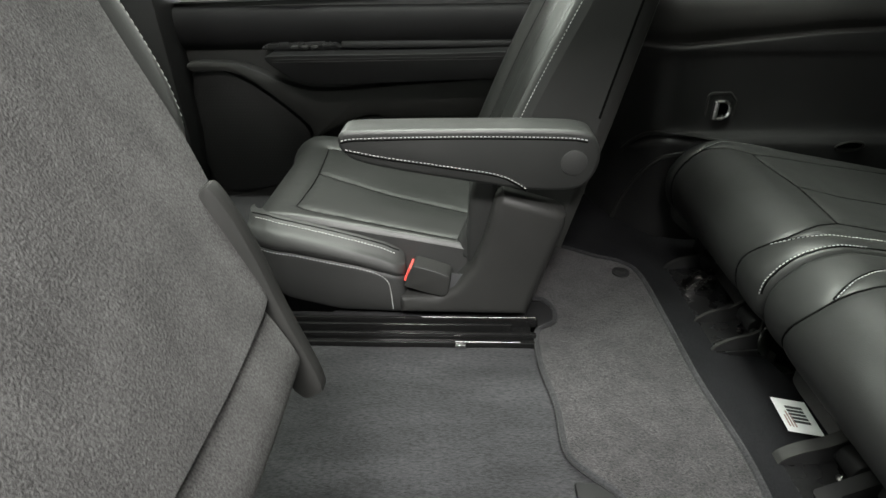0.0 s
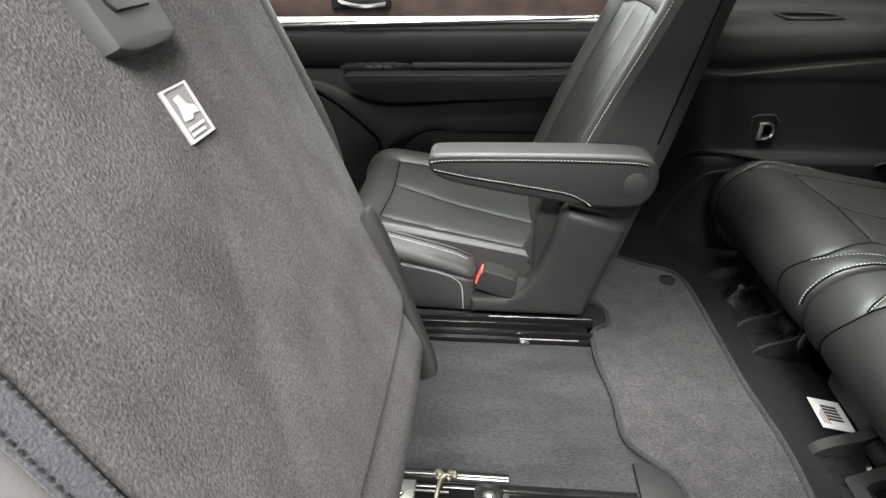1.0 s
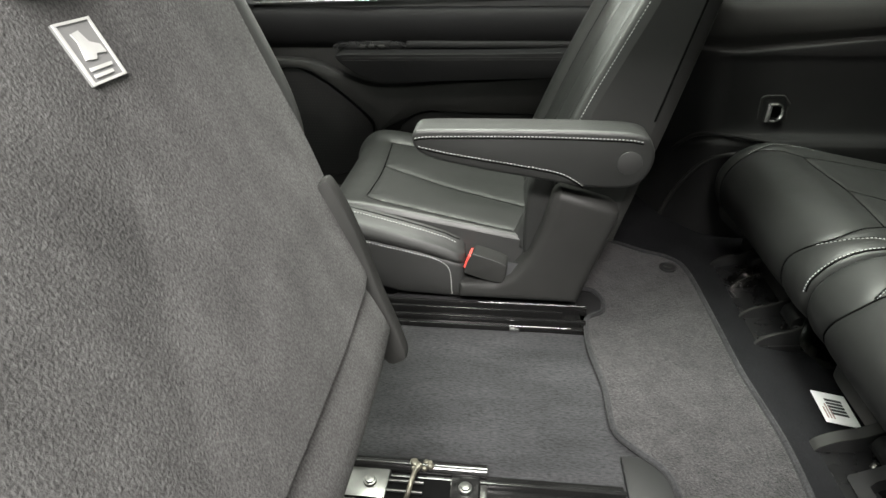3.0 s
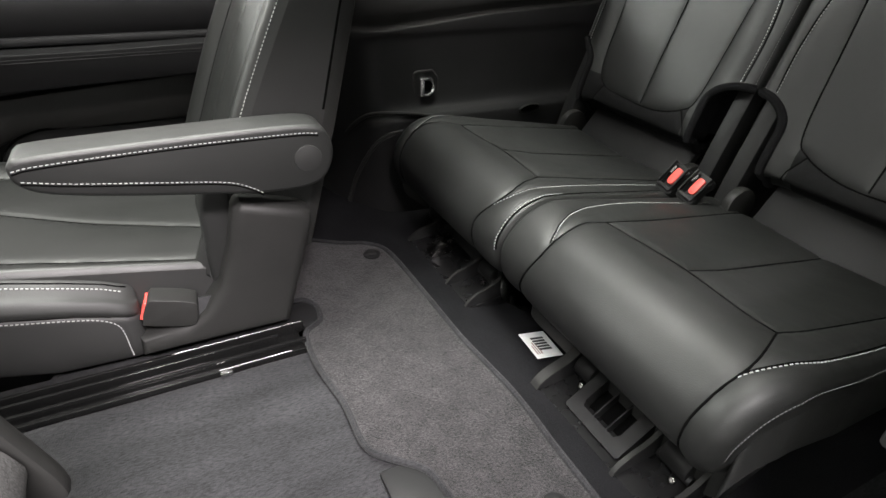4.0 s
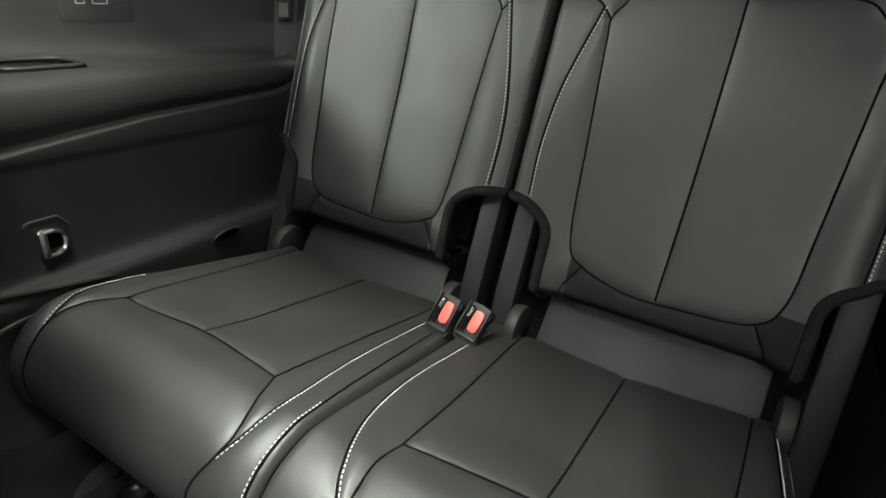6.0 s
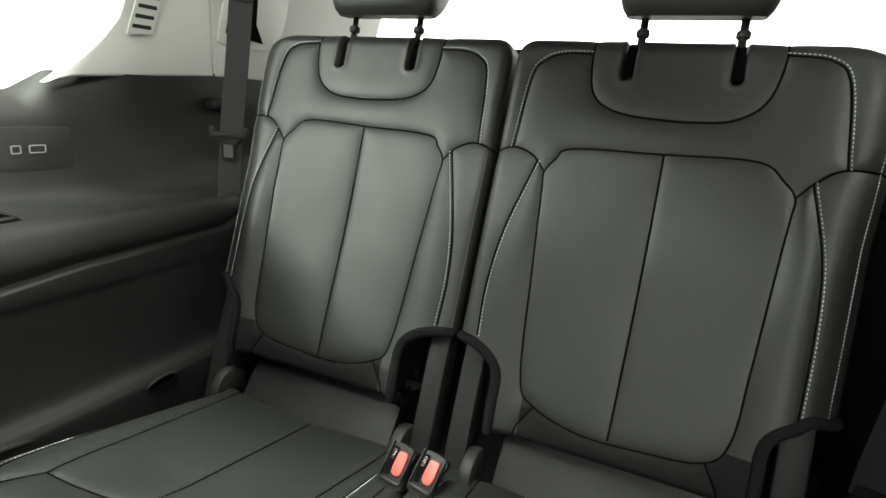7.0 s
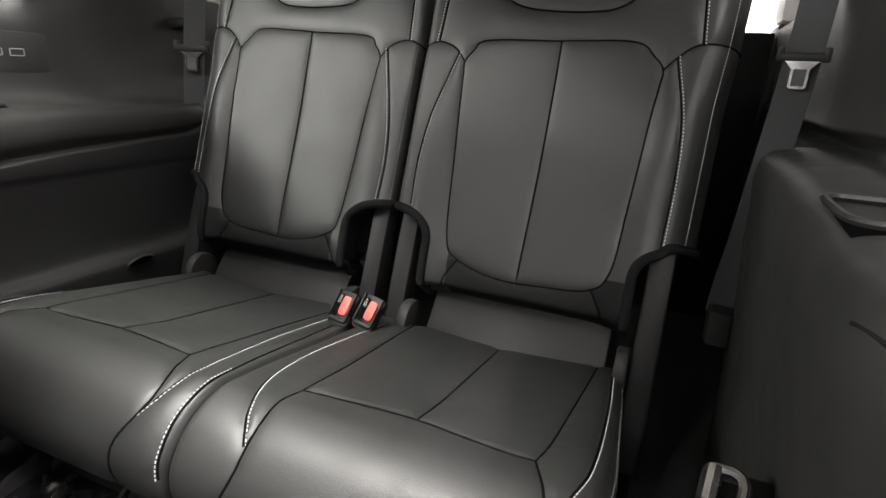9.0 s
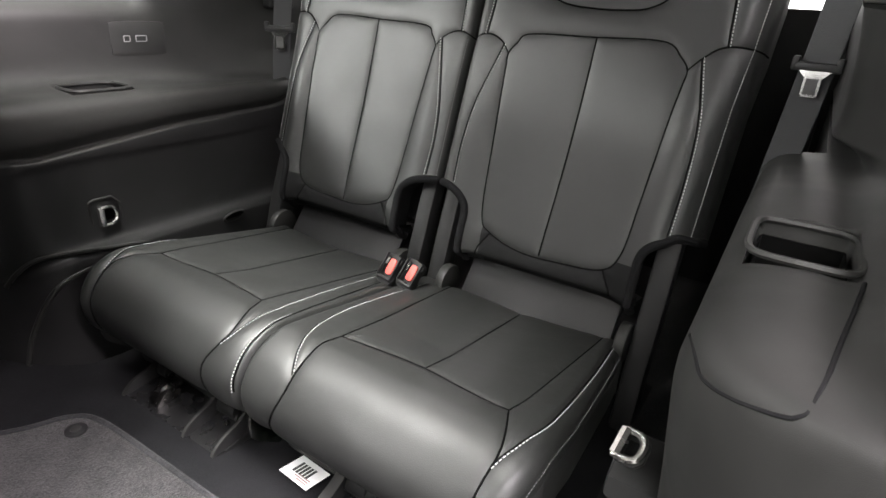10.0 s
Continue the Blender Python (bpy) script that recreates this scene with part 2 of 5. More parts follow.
def strap(bm, points, across, width, thick):
    """A flat band along points; across: the direction of its width, one or one for each point."""
    rings = []
    for i, c in enumerate(points):
        c = Vector(c)
        w = Vector(across[i] if hasattr(across[0], "__len__") else across).normalized()
        d = (Vector(points[min(i + 1, len(points) - 1)]) - Vector(points[max(i - 1, 0)])).normalized()
        nrm = d.cross(w).normalized()
        w = nrm.cross(d).normalized()
        h, k = w * width / 2, nrm * thick / 2
        rings.append([bm.verts.new(c + h * 0.97 + k), bm.verts.new(c + h), bm.verts.new(c + h * 0.97 - k),
                      bm.verts.new(c - h * 0.97 - k), bm.verts.new(c - h), bm.verts.new(c - h * 0.97 + k)])
    for a, b in zip(rings, rings[1:]):
        for k in range(6):
            bm.faces.new((a[k], a[(k + 1) % 6], b[(k + 1) % 6], b[k]))
    bm.faces.new(rings[0])
    bm.faces.new(rings[-1][::-1])


def grid_faces(nr, nc, base=0):
    return [(base + i * nc + j, base + i * nc + j + 1, base + (i + 1) * nc + j + 1, base + (i + 1) * nc + j)
            for i in range(nr - 1) for j in range(nc - 1)]


def inside(poly, x, y):
    c = np.zeros(x.shape, bool)
    for (x0, y0), (x1, y1) in zip(poly, np.roll(poly, -1, 0)):
        hit = ((y0 > y) != (y1 > y)) & (x < (x1 - x0) * (y - y0) / (y1 - y0 + 1e-12) + x0)
        c ^= hit
    return c


def near(lines, u, s):
    """The distance from each (u, s) to the nearest of the lines."""
    best = np.full(u.shape, 9.0)
    for ln in lines:
        p = resample(ln, 0.003)
        for k in range(0, len(p), 64):
            q = p[k:k + 64]
            best = np.minimum(best, np.sqrt((u[..., None] - q[:, 0]) ** 2 + (s[..., None] - q[:, 1]) ** 2).min(-1))
    return best


class Pad:
    """An upholstered surface: a profile (x, z by arc length s) drawn across y, with seams pressed in and stitched lines."""

    def __init__(self, profile, zero, y_of, wide, s_range, step, seams, puff=0.006, groove=0.006, gw=0.0035, radii=(0.03, 0.03, 0.03, 0.03),
                 crown=None, thick=0.06, slots=()):
        pr = spline(profile, 24)
        s = np.r_[0, np.cumsum(np.linalg.norm(np.diff(pr, axis=0), axis=1))]
        self.pr, self.s = pr, s - np.interp(0, [0], [s[np.argmin(np.linalg.norm(pr - np.array(zero), axis=1))]])
        tan = np.gradient(pr, axis=0)
        tan /= np.linalg.norm(tan, axis=1)[:, None]
        self.nrm = np.stack([-tan[:, 1], tan[:, 0]], 1)
        self.y_of, self.wide, self.seams = y_of, wide, [np.array(l) for l in seams]
        self.puff, self.groove, self.gw, self.radii, self.crown, self.thick, self.slots = puff, groove, gw, radii, crown, thick, slots
        s0, s1 = s_range if s_range else (self.s[0], self.s[-1])
        self.s0, self.s1 = s0, s1
        ns = int((s1 - s0) / step) + 1
        lo, hi = wide(np.array([0.5 * (s0 + s1)]))
        nu = int((hi[0] - lo[0]) / step) + 1
        ss = np.linspace(s0, s1, ns)
        a = np.linspace(0, 1, nu)
        lo, hi = wide(ss)
        self.S = np.repeat(ss[:, None], nu, 1)
        self.U = lo[:, None] + (hi - lo)[:, None] * a[None]
        self.ns, self.nu = ns, nu

    def depth(self, u, s):
        lo, hi = self.wide(s)
        r0, r1, r2, r3 = self.radii
        d = np.zeros(u.shape)
        for e, r in ((u - lo, r0), (hi - u, r1), (s - self.s0, r2), (self.s1 - s, r3)):
            r = r(s) if callable(r) else r
            if np.max(r) > 0:
                k = np.clip(1 - e / r, 0, 1)
                d -= r * (1 - np.sqrt(1 - k * k * 0.999))
        if self.crown:
            d += self.crown(u, s)
        dist = near(self.seams, u, s)
        d += self.puff * (1 - np.exp(-dist / 0.011)) - self.groove * np.exp(-(dist / self.gw) ** 2)
        # small puckers where the hide is drawn into the seams
        d += 0.0003 * np.sin(150 * u + 3 * np.sin(70 * s)) * np.sin(130 * s + 2 * np.sin(60 * u)) * np.exp(-dist / 0.018)
        for c, lo_s, hi_s, w, deep in self.slots:
            e = np.hypot(u - c, np.maximum(np.maximum(lo_s - s, s - hi_s), 0))
            d -= deep * np.clip((w - e) / 0.004 + 0.5, 0, 1)
            d += 0.002 * np.exp(-((e - w - 0.005) / 0.005) ** 2)
        return d

    def place(self, u, s, lift=0.0):
        d = self.depth(u, s) + lift
        x, z = np.interp(s, self.s, self.pr[:, 0]), np.interp(s, self.s, self.pr[:, 1])
        nx, nz = np.interp(s, self.s, self.nrm[:, 0]), np.interp(s, self.s, self.nrm[:, 1])
        return np.stack([x + nx * d, self.y_of(u), z + nz * d], -1), np.stack([nx, np.zeros_like(nx), nz], -1)

    def build(self, parent, panels, material, rest="bolster", side="side_panel", side_mat=None, side_vec=None, hole=None, other=None):
        """panels: (name, test) pairs, each test a function of the faces' u and s; what no test takes goes to rest."""
        P, N = self.place(self.U, self.S)
        V = P.reshape(-1, 3)
        F = np.array(grid_faces(self.ns, self.nu))
        fu, fs = self.U.reshape(-1)[F].mean(1), self.S.reshape(-1)[F].mean(1)
        left = np.ones(len(F), bool) if hole is None else ~hole(fu, fs)
        for name, test in panels + [(rest, None)]:
            pick = left if test is None else (left & test(fu, fs))
            left = left & ~pick
            if pick.any():
                ids, inv = np.unique(F[pick], return_inverse=True)
                mesh_part(name, V[ids], inv.reshape(-1, 4).tolist(), (other or {}).get(name, material), parent, angle=180)
        ring = [(0, j) for j in range(self.nu)] + [(i, self.nu - 1) for i in range(1, self.ns)]
        ring += [(self.ns - 1, j) for j in range(self.nu - 2, -1, -1)] + [(i, 0) for i in range(self.ns - 2, 0, -1)]
        a = np.array([P[i, j] for i, j in ring])
        b = np.array([P[i, j] + (np.array(side_vec(P[i, j]) if callable(side_vec) else side_vec) if side_vec is not None else -N[i, j] * self.thick) for i, j in ring])
        n = len(ring)
        gone = np.zeros(n, bool) if hole is None else hole(np.array([self.U[q] for q in ring]), np.array([self.S[q] for q in ring]))
        faces = [(k, (k + 1) % n, n + (k + 1) % n, n + k) for k in range(n) if not (gone[k] or gone[(k + 1) % n])]
        if hole is None:
            faces.append(tuple(range(n, 2 * n)))
        mesh_part(side, np.vstack([a, b]), faces, side_mat or material, parent, angle=50)

    def stitches(self, parent, lines, pitch=0.0062, length=0.0038, width=0.0015, material=None, name="stitching"):
        verts, faces = [], []
        for ln in lines:
            p = resample(ln, pitch)
            t = np.gradient(p, axis=0)
            t /= np.linalg.norm(t, axis=1)[:, None]
            a, n = self.place(p[:, 0] - t[:, 0] * length / 2, p[:, 1] - t[:, 1] * length / 2, 0.0008)
            b, _ = self.place(p[:, 0] + t[:, 0] * length / 2, p[:, 1] + t[:, 1] * length / 2, 0.0008)
            for q, r, m in zip(a, b, n):
                d = r - q
                w = np.cross(d, m)
                w *= width / 2 / (np.linalg.norm(w) + 1e-9)
                k = len(verts)
                h = m * 0.0009
                verts += [q - w, q + w, r + w, r - w, q + d * 0.15 - w * 0.5 + h, q + d * 0.15 + w * 0.5 + h, r - d * 0.15 + w * 0.5 + h, r - d * 0.15 - w * 0.5 + h]
                faces += [(k + 4, k + 5, k + 6, k + 7), (k, k + 1, k + 5, k + 4), (k + 1, k + 2, k + 6, k + 5), (k + 2, k + 3, k + 7, k + 6), (k + 3, k, k + 4, k + 7)]
        ob = mesh_part(name, verts, faces, material or STITCH, parent, "pale contrast stitching" if material is None else "")
        return tagged(ob, kind="stuff")

    def welts(self, parent, lines, r=0.0018, lift=0.0002):
        """The dark line in each groove: the pressed seam, its shadow put into the black."""
        bm = bmesh.new()
        for ln in lines:
            tube(bm, self.line(resample(ln, 0.006), lift), r, 6)
        return tagged(part("seam", bm, SEAM_AND_SHADE, parent, "pressed black seam"), kind="stuff")

    def line(self, pts, lift=0.0):
        p = np.array(pts, float)
        return self.place(p[:, 0], p[:, 1], lift)[0]


def offset(ln, d):
    p = resample(ln, 0.006)
    t = np.gradient(p, axis=0)
    t /= np.linalg.norm(t, axis=1)[:, None] + 1e-9
    return p + d * np.stack([-t[:, 1], t[:, 0]], 1)

# ---- shell of the car ----
MID = 0.87            # centre line of the cabin


def structure(name, label, category):
    return thing(name, label, category, "structure")


# Unseen floor; its grey is kept dark to cut bounce light.
showroom = part("ground", (lambda bm: (box(bm, (-60, -60, -0.52), (60, 60, -0.45)), bm)[1])(bmesh.new()), FLOOR_TILE)
tagged(showroom, "dark grey polished showroom floor, unseen, darkened to limit bounce light", "floor", kind="structure")

# South and west walls are unseen, added for the light they give.
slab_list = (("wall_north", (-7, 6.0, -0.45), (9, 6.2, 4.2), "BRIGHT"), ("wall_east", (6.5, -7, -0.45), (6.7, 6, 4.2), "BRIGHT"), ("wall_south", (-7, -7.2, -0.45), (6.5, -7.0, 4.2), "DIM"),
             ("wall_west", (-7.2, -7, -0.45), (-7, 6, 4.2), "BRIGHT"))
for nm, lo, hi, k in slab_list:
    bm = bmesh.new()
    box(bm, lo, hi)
    tagged(part(nm, bm, BRIGHT_WALL if k == "BRIGHT" else DIM_WALL), "plain white showroom wall made to glow", "wall", kind="structure")

# floor of the cabin: flat behind the second row, dipping under the third row
xs = np.array([-2.2, -1.0, -0.5, -0.3, 0.0, 0.3, 0.48, 0.52, 0.58, 0.66, 0.72, 1.2, 2.1])
zs_floor = np.array([-0.02, -0.01, 0, 0, 0, 0, 0, -0.004, -0.02, -0.03, -0.03, -0.03, -0.03])
fx = np.linspace(-2.2, 2.1, 130)
fy = np.linspace(0.06, 1.68, 60)
FX, FY = np.meshgrid(fx, fy, indexing="ij")
FZ = np.interp(FX, xs, zs_floor) + 0.0015 * np.sin(FX * 31) * np.sin(FY * 23 + FX * 9)
floor = mesh_part("floor", np.stack([FX, FY, FZ], -1).reshape(-1, 3), grid_faces(130, 60), CARPET)
tagged(floor, "grey needle-felt cabin floor carpet", "floor", kind="structure")
# Darker carpet sheet over the floor, with the footwell's shade in its colour.
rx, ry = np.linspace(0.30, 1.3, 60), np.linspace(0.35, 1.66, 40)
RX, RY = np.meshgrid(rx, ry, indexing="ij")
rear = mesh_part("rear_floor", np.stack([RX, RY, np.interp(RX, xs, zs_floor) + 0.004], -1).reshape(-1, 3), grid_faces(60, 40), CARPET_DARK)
tagged(rear, "dark carpet sheet with the rear footwell's shade in its colour", "floor", kind="structure")


def slab(name, lo, hi, material, label, category, bevel=0.0):
    bm = bmesh.new()
    box(bm, lo, hi, bevel)
    return tagged(part(name, bm, material), label, category, kind="structure")


# Unseen; the gap is placed to aim lamp light at the seats.
bm = bmesh.new()
for lo, hi in (((-2.0, 0.14, 1.22), (-0.70, 1.60, 1.26)), ((0.72, 0.14, 1.22), (2.1, 1.60, 1.26)), ((-0.70, 0.14, 1.22), (0.72, 0.72, 1.26)), ((-0.70, 1.44, 1.22), (0.72, 1.60, 1.26))):
    box(bm, lo, hi)
tagged(part("ceiling", bm, HEADLINER), "pale grey cloth headliner with a gap added to let lamp light in", "ceiling", kind="structure")
slab("sill", (-1.2, 0.02, -0.3), (0.5, 0.10, 0.03), PLASTIC, "black plastic door sill of the open side door", "sill", 0.01)
slab("bulkhead", (-2.2, 0.06, -0.05), (-2.1, 1.68, 0.55), PLASTIC_DARK, "dark bulkhead at the front of the cabin", "wall")
slab("tailgate", (1.98, 0.12, -0.05), (2.08, 1.62, 0.80), PLASTIC_DARK, "dark tailgate trim below the rear window", "tailgate")

slab("rear_corner", (1.94, -0.06, -0.05), (2.08, 0.19, 0.82), PLASTIC_DARK, "dark rear corner trim beside the tailgate", "trim panel", 0.01)
slab("rear_corner_pillar", (1.95, -0.06, 0.822), (2.08, 0.19, 1.22), TRIM_GREY, "pale rear corner pillar beside the rear window", "pillar", 0.02)


def facing(x, y, z, long, face):
    """A pose with its y along long and its z towards face."""
    v = Vector(long).normalized()
    w = (Vector(face) - v * Vector(face).dot(v)).normalized()
    u = v.cross(w)
    return Matrix.Translation((x, y, z)) @ Matrix((u, v, w)).transposed().to_4x4()


def quarter_trim(side):
    """The moulded side trim beside the third row; side 1: far, -1: near the open door."""
    nx = 170
    X = np.linspace(0.44, 1.98, nx)
    # the section, from the floor up: inward distance from the outer skin and height
    sec = spline([(1.410, -0.04), (1.408, 0.05), (1.410, 0.20), (1.418, 0.234), (1.446, 0.250), (1.457, 0.30), (1.462, 0.36), (1.464, 0.41),
                  (1.462, 0.430), (1.474, 0.440), (1.470, 0.452), (1.462, 0.470), (1.462, 0.50), (1.472, 0.53), (1.50, 0.546), (1.56, 0.551),
                  (1.615, 0.558), (1.638, 0.58), (1.645, 0.64), (1.640, 0.72), (1.630, 0.775), (1.628, 0.785)], 8)
    if side < 0:
        # a plain rounded bulge with no recess below the armrest
        sec = spline([(1.512, -0.04), (1.509, 0.08), (1.506, 0.20), (1.502, 0.30), (1.496, 0.38), (1.489, 0.44), (1.485, 0.48), (1.486, 0.507), (1.494, 0.532), (1.515, 0.549),
                      (1.56, 0.556), (1.600, 0.556), (1.628, 0.57), (1.642, 0.60), (1.645, 0.65), (1.640, 0.72), (1.630, 0.775), (1.628, 0.785)], 10)
    flat = np.interp(sec[:, 1], [-0.04, 0.26, 0.44, 0.6, 0.79], [1.41, 1.45, 1.53, 1.64, 1.628])
    b = 1 - np.clip((X - 1.20) / 0.17, 0, 1) ** 2
    mask = np.where(sec[:, 1] > 0.43, 1.0, 0.0)[None] * (1 - b)[:, None] * (1 if side > 0 else 0)
    Y = sec[None, :, 0] * (1 - mask) + flat[None] * mask
    if side < 0:
        # the bulge turns out behind the shelf, the panel above it comes inwards
        turn = 1.44 + 0.128 * (1 - np.sqrt(1 - np.clip((X - 1.06) / 0.16, 0, 1) ** 2))
        low = sec[:, 1] < 0.56
        Y[:, low] = np.maximum(Y[:, low], turn[:, None])
        inward = np.clip((X - 0.98) / 0.24, 0, 1)
        Y = np.where((sec[:, 1] >= 0.56)[None], Y - 0.076 * (inward ** 2 * (3 - 2 * inward))[:, None] * np.clip((sec[:, 1] - 0.56) / 0.03, 0, 1)[None], Y)
    Z = np.repeat(sec[None, :, 1], nx, 0).copy()
    # the front end rounds outwards to the door opening, the wheel arch sweeps down to the floor
    front = np.clip((0.60 - X) / 0.16, 0, 1)
    out = (1 - np.sqrt(1 - 0.998 * front ** 2))[:, None] * np.clip(1.70 - Y, 0, 1)
    Y = Y + out
    Z[:, (sec[:, 1] < 0.430) & (sec[:, 1] > 0.2)] -= (0.10 * front ** 2)[:, None]
    # the recess below the armrest narrows towards the back and curls up at its end
    base = 0.430 + 0.030 * np.clip((X - 0.60) / 0.3, 0, 1) + 0.012 * np.clip((X - 0.9) / 0.3, 0, 1) + (0.075 if side > 0 else 0.0) * np.clip((X - 1.18) / 0.18, 0, 1) ** 2
    under = (sec[:, 1] > 0.428) & (sec[:, 1] < 0.551)
    Z[:, under] = base[:, None] + (sec[under, 1] - 0.430)[None] / 0.121 * (0.551 - base)[:, None]
    Z[:, sec[:, 1] > 0.54] -= ((0.022 if side > 0 else 0.0) * np.clip((X - 0.85) / 0.4, 0, 1))[:, None] * np.clip((0.60 - sec[sec[:, 1] > 0.54, 1]) / 0.05, 0, 1)[None]
    # pocket in the armrest
    XX = np.repeat(X[:, None], len(sec), 1)
    e = np.maximum(np.abs(XX - 0.775) / 0.062, np.abs(Y - 1.558) / 0.048)
    top = (Z > 0.535) & (Z < 0.56)
    Z = np.where(top & (e < 1), Z - 0.11 * np.clip((1 - e) / 0.10, 0, 1), Z)
    # the top leans out below the side window
    Y = Y + (0.11 if side > 0 else 0.045) * np.clip((1.12 - XX) / 0.22, 0, 1) * np.clip((Z - 0.68) / 0.105, 0, 1) ** 2
    # its top edge drops at the window's corner and climbs towards the back
    Z = np.where(Z > 0.70, 0.70 + (Z - 0.70) * (1 - 0.47 * np.clip((1.0 - XX) / 0.055, 0, 1) + 0.22 * np.clip((XX - 1.03) / 0.32, 0, 1)), Z)
    if side < 0:
        Z = Z + 0.020 * np.clip((XX - 0.66) / 0.3, 0, 1) * np.clip((Z - 0.45) / 0.08, 0, 1) * np.clip((0.78 - Z) / 0.2, 0, 1)
        Y = 2 * MID - Y
    q = structure("quarter_trim", "black moulded quarter trim with armrest shelf beside the third row", "trim panel")
    split = int(np.argmax(sec[:, 1] > 0.43))
    P = np.stack([XX, Y, Z], -1)
    # Far lower panel is a darker copy, its shade put into the plastic.
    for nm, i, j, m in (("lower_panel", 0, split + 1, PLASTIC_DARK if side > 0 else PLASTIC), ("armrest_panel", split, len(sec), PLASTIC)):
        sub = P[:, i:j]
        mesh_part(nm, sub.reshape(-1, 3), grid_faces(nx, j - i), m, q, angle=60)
    # lip round the pocket
    yy = (lambda y: 2 * MID - y) if side < 0 else (lambda y: y)
    loop = [(0.775 + 0.064 * math.copysign(abs(math.cos(t)) ** 0.4, math.cos(t)), yy(1.558 + 0.050 * math.copysign(abs(math.sin(t)) ** 0.4, math.sin(t))), 0.5525 if side > 0 else 0.5615)
            for t in np.linspace(0, 2 * math.pi, 40, endpoint=False)]
    bm = bmesh.new()
    tube(bm, loop, 0.004, 6, True)
    part("pocket_lip", bm, PLASTIC, q)
    # Near-black sheets put the pocket's shade into colour.
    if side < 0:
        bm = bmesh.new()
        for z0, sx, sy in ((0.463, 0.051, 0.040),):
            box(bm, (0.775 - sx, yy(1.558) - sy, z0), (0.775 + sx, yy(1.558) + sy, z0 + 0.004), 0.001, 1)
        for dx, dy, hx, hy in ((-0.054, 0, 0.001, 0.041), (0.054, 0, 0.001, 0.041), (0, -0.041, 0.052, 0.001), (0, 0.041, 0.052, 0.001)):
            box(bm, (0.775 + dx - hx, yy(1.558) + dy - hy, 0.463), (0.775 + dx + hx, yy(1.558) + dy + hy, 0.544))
        part("pocket_shade", bm, SEAM_AND_SHADE, q, "near-black sheets for the shade inside the pocket")
    if side < 0:
        bm = bmesh.new()
        line = spline([(0.60, 0.262, 0.52), (0.548, 0.255, 0.531), (0.528, 0.248, 0.522), (0.512, 0.235, 0.521), (0.487, 0.201, 0.532), (0.477, 0.173, 0.544), (0.486, 0.164, 0.549),
                         (0.518, 0.158, 0.551), (0.573, 0.151, 0.553), (0.645, 0.14, 0.555), (0.733, 0.127, 0.557)], 6)
        skin = P.reshape(-1, 3)
        gap = []
        for p in line:
            d = np.linalg.norm(skin - p, axis=1)
            k = np.argsort(d)[:8]
            w = 1 / (d[k] + 0.002) ** 2
            gap.append((skin[k] * w[:, None]).sum(0) / w.sum())
        gap = np.array([np.mean(gap[max(i - 4, 0):i + 5], axis=0) for i in range(len(gap))])
        tube(bm, gap, 0.0020, 6)
        part("panel_gap", bm, PIPING, q, "dark panel gap round the armrest end")
    else:
        for nm, pts, r in (("ledge_lip", [(0.493, 1.484, 0.19), (0.513, 1.469, 0.219), (0.545, 1.45, 0.242), (0.607, 1.422, 0.247), (0.684, 1.414, 0.236), (0.80, 1.418, 0.216)], 0.005),
                           ("arch_lip", [(0.491, 1.478, 0.004), (0.507, 1.463, 0.072), (0.533, 1.435, 0.144), (0.566, 1.417, 0.189), (0.616, 1.413, 0.204), (0.68, 1.418, 0.20)], 0.006)):
            bm = bmesh.new()
            tube(bm, spline(pts, 6), r, 8)
            part(nm, bm, PLASTIC, q)
        bm = bmesh.new()
        oval = [(0.992 + 0.030 * math.cos(t) + 0.006 * math.sin(t), 1.408 - 0.004 * math.sin(t), 0.222 + 0.013 * math.sin(t)) for t in np.linspace(0, 2 * math.pi, 28, endpoint=False)]
        tube(bm, oval, 0.0026, 8, True)
        slot = part("ledge_slot", bm, PLASTIC, q)
        # Flat black face stands for the dark inside the slot.
        bm = bmesh.new()
        bm.faces.new([bm.verts.new((x, y + 0.0015, z)) for x, y, z in oval])
        part("opening_shade", bm, SEAM_AND_SHADE, slot)
    # D-shaped lashing ring in its bezel
    d = structure("lashing_ring", "chrome D-shaped lashing ring in a black bezel", "ring")
    if side > 0:
        m = Matrix.Translation((0.699, 1.461, 0.297)) @ Matrix(((1, 0, 0, 0), (0, 0, -1, 0), (0, 1, 0, 0), (0, 0, 0, 1)))
    else:
        m = facing(0.652, 0.279, 0.322, (0.42, -0.06, 0.30), (-0.45, 0.22, 0.75)) @ Matrix.Scale(0.8, 4)
    bm = bmesh.new()
    k = 1.0 if side > 0 else 0.60
    shape = [(0.031 * k * a, 0.036 * k * b2) for a, b2 in ((-1, -0.85), (-0.8, -1), (0.5, -1), (1, -0.5), (1, 0.5), (0.5, 1), (-0.8, 1), (-1, 0.85))]
    prism(bm, shape, "z", -0.012, 0.005, 0.003, 2, m)
    bez0 = part("bezel", bm, PLASTIC_DARK, d)
    bm = bmesh.new()
    tube(bm, [tuple(m @ Vector((a * 1.04, b2 * 1.04, 0.004))) for a, b2 in resample(shape + shape[:1], 0.006)[:-1]], 0.0030, 8, True)
    part("rim", bm, PLASTIC if side > 0 else PLASTIC_DARK, bez0)
    # Flat black plate stands for the shade in the ring's recess.
    bm = bmesh.new()
    box(bm, (-0.014 * k, -0.018 * k, 0.004), (0.016 * k, 0.018 * k, 0.0062), 0.001, 1, m)
    part("recess_shade", bm, SEAM_AND_SHADE, bez0)
    bm = bmesh.new()
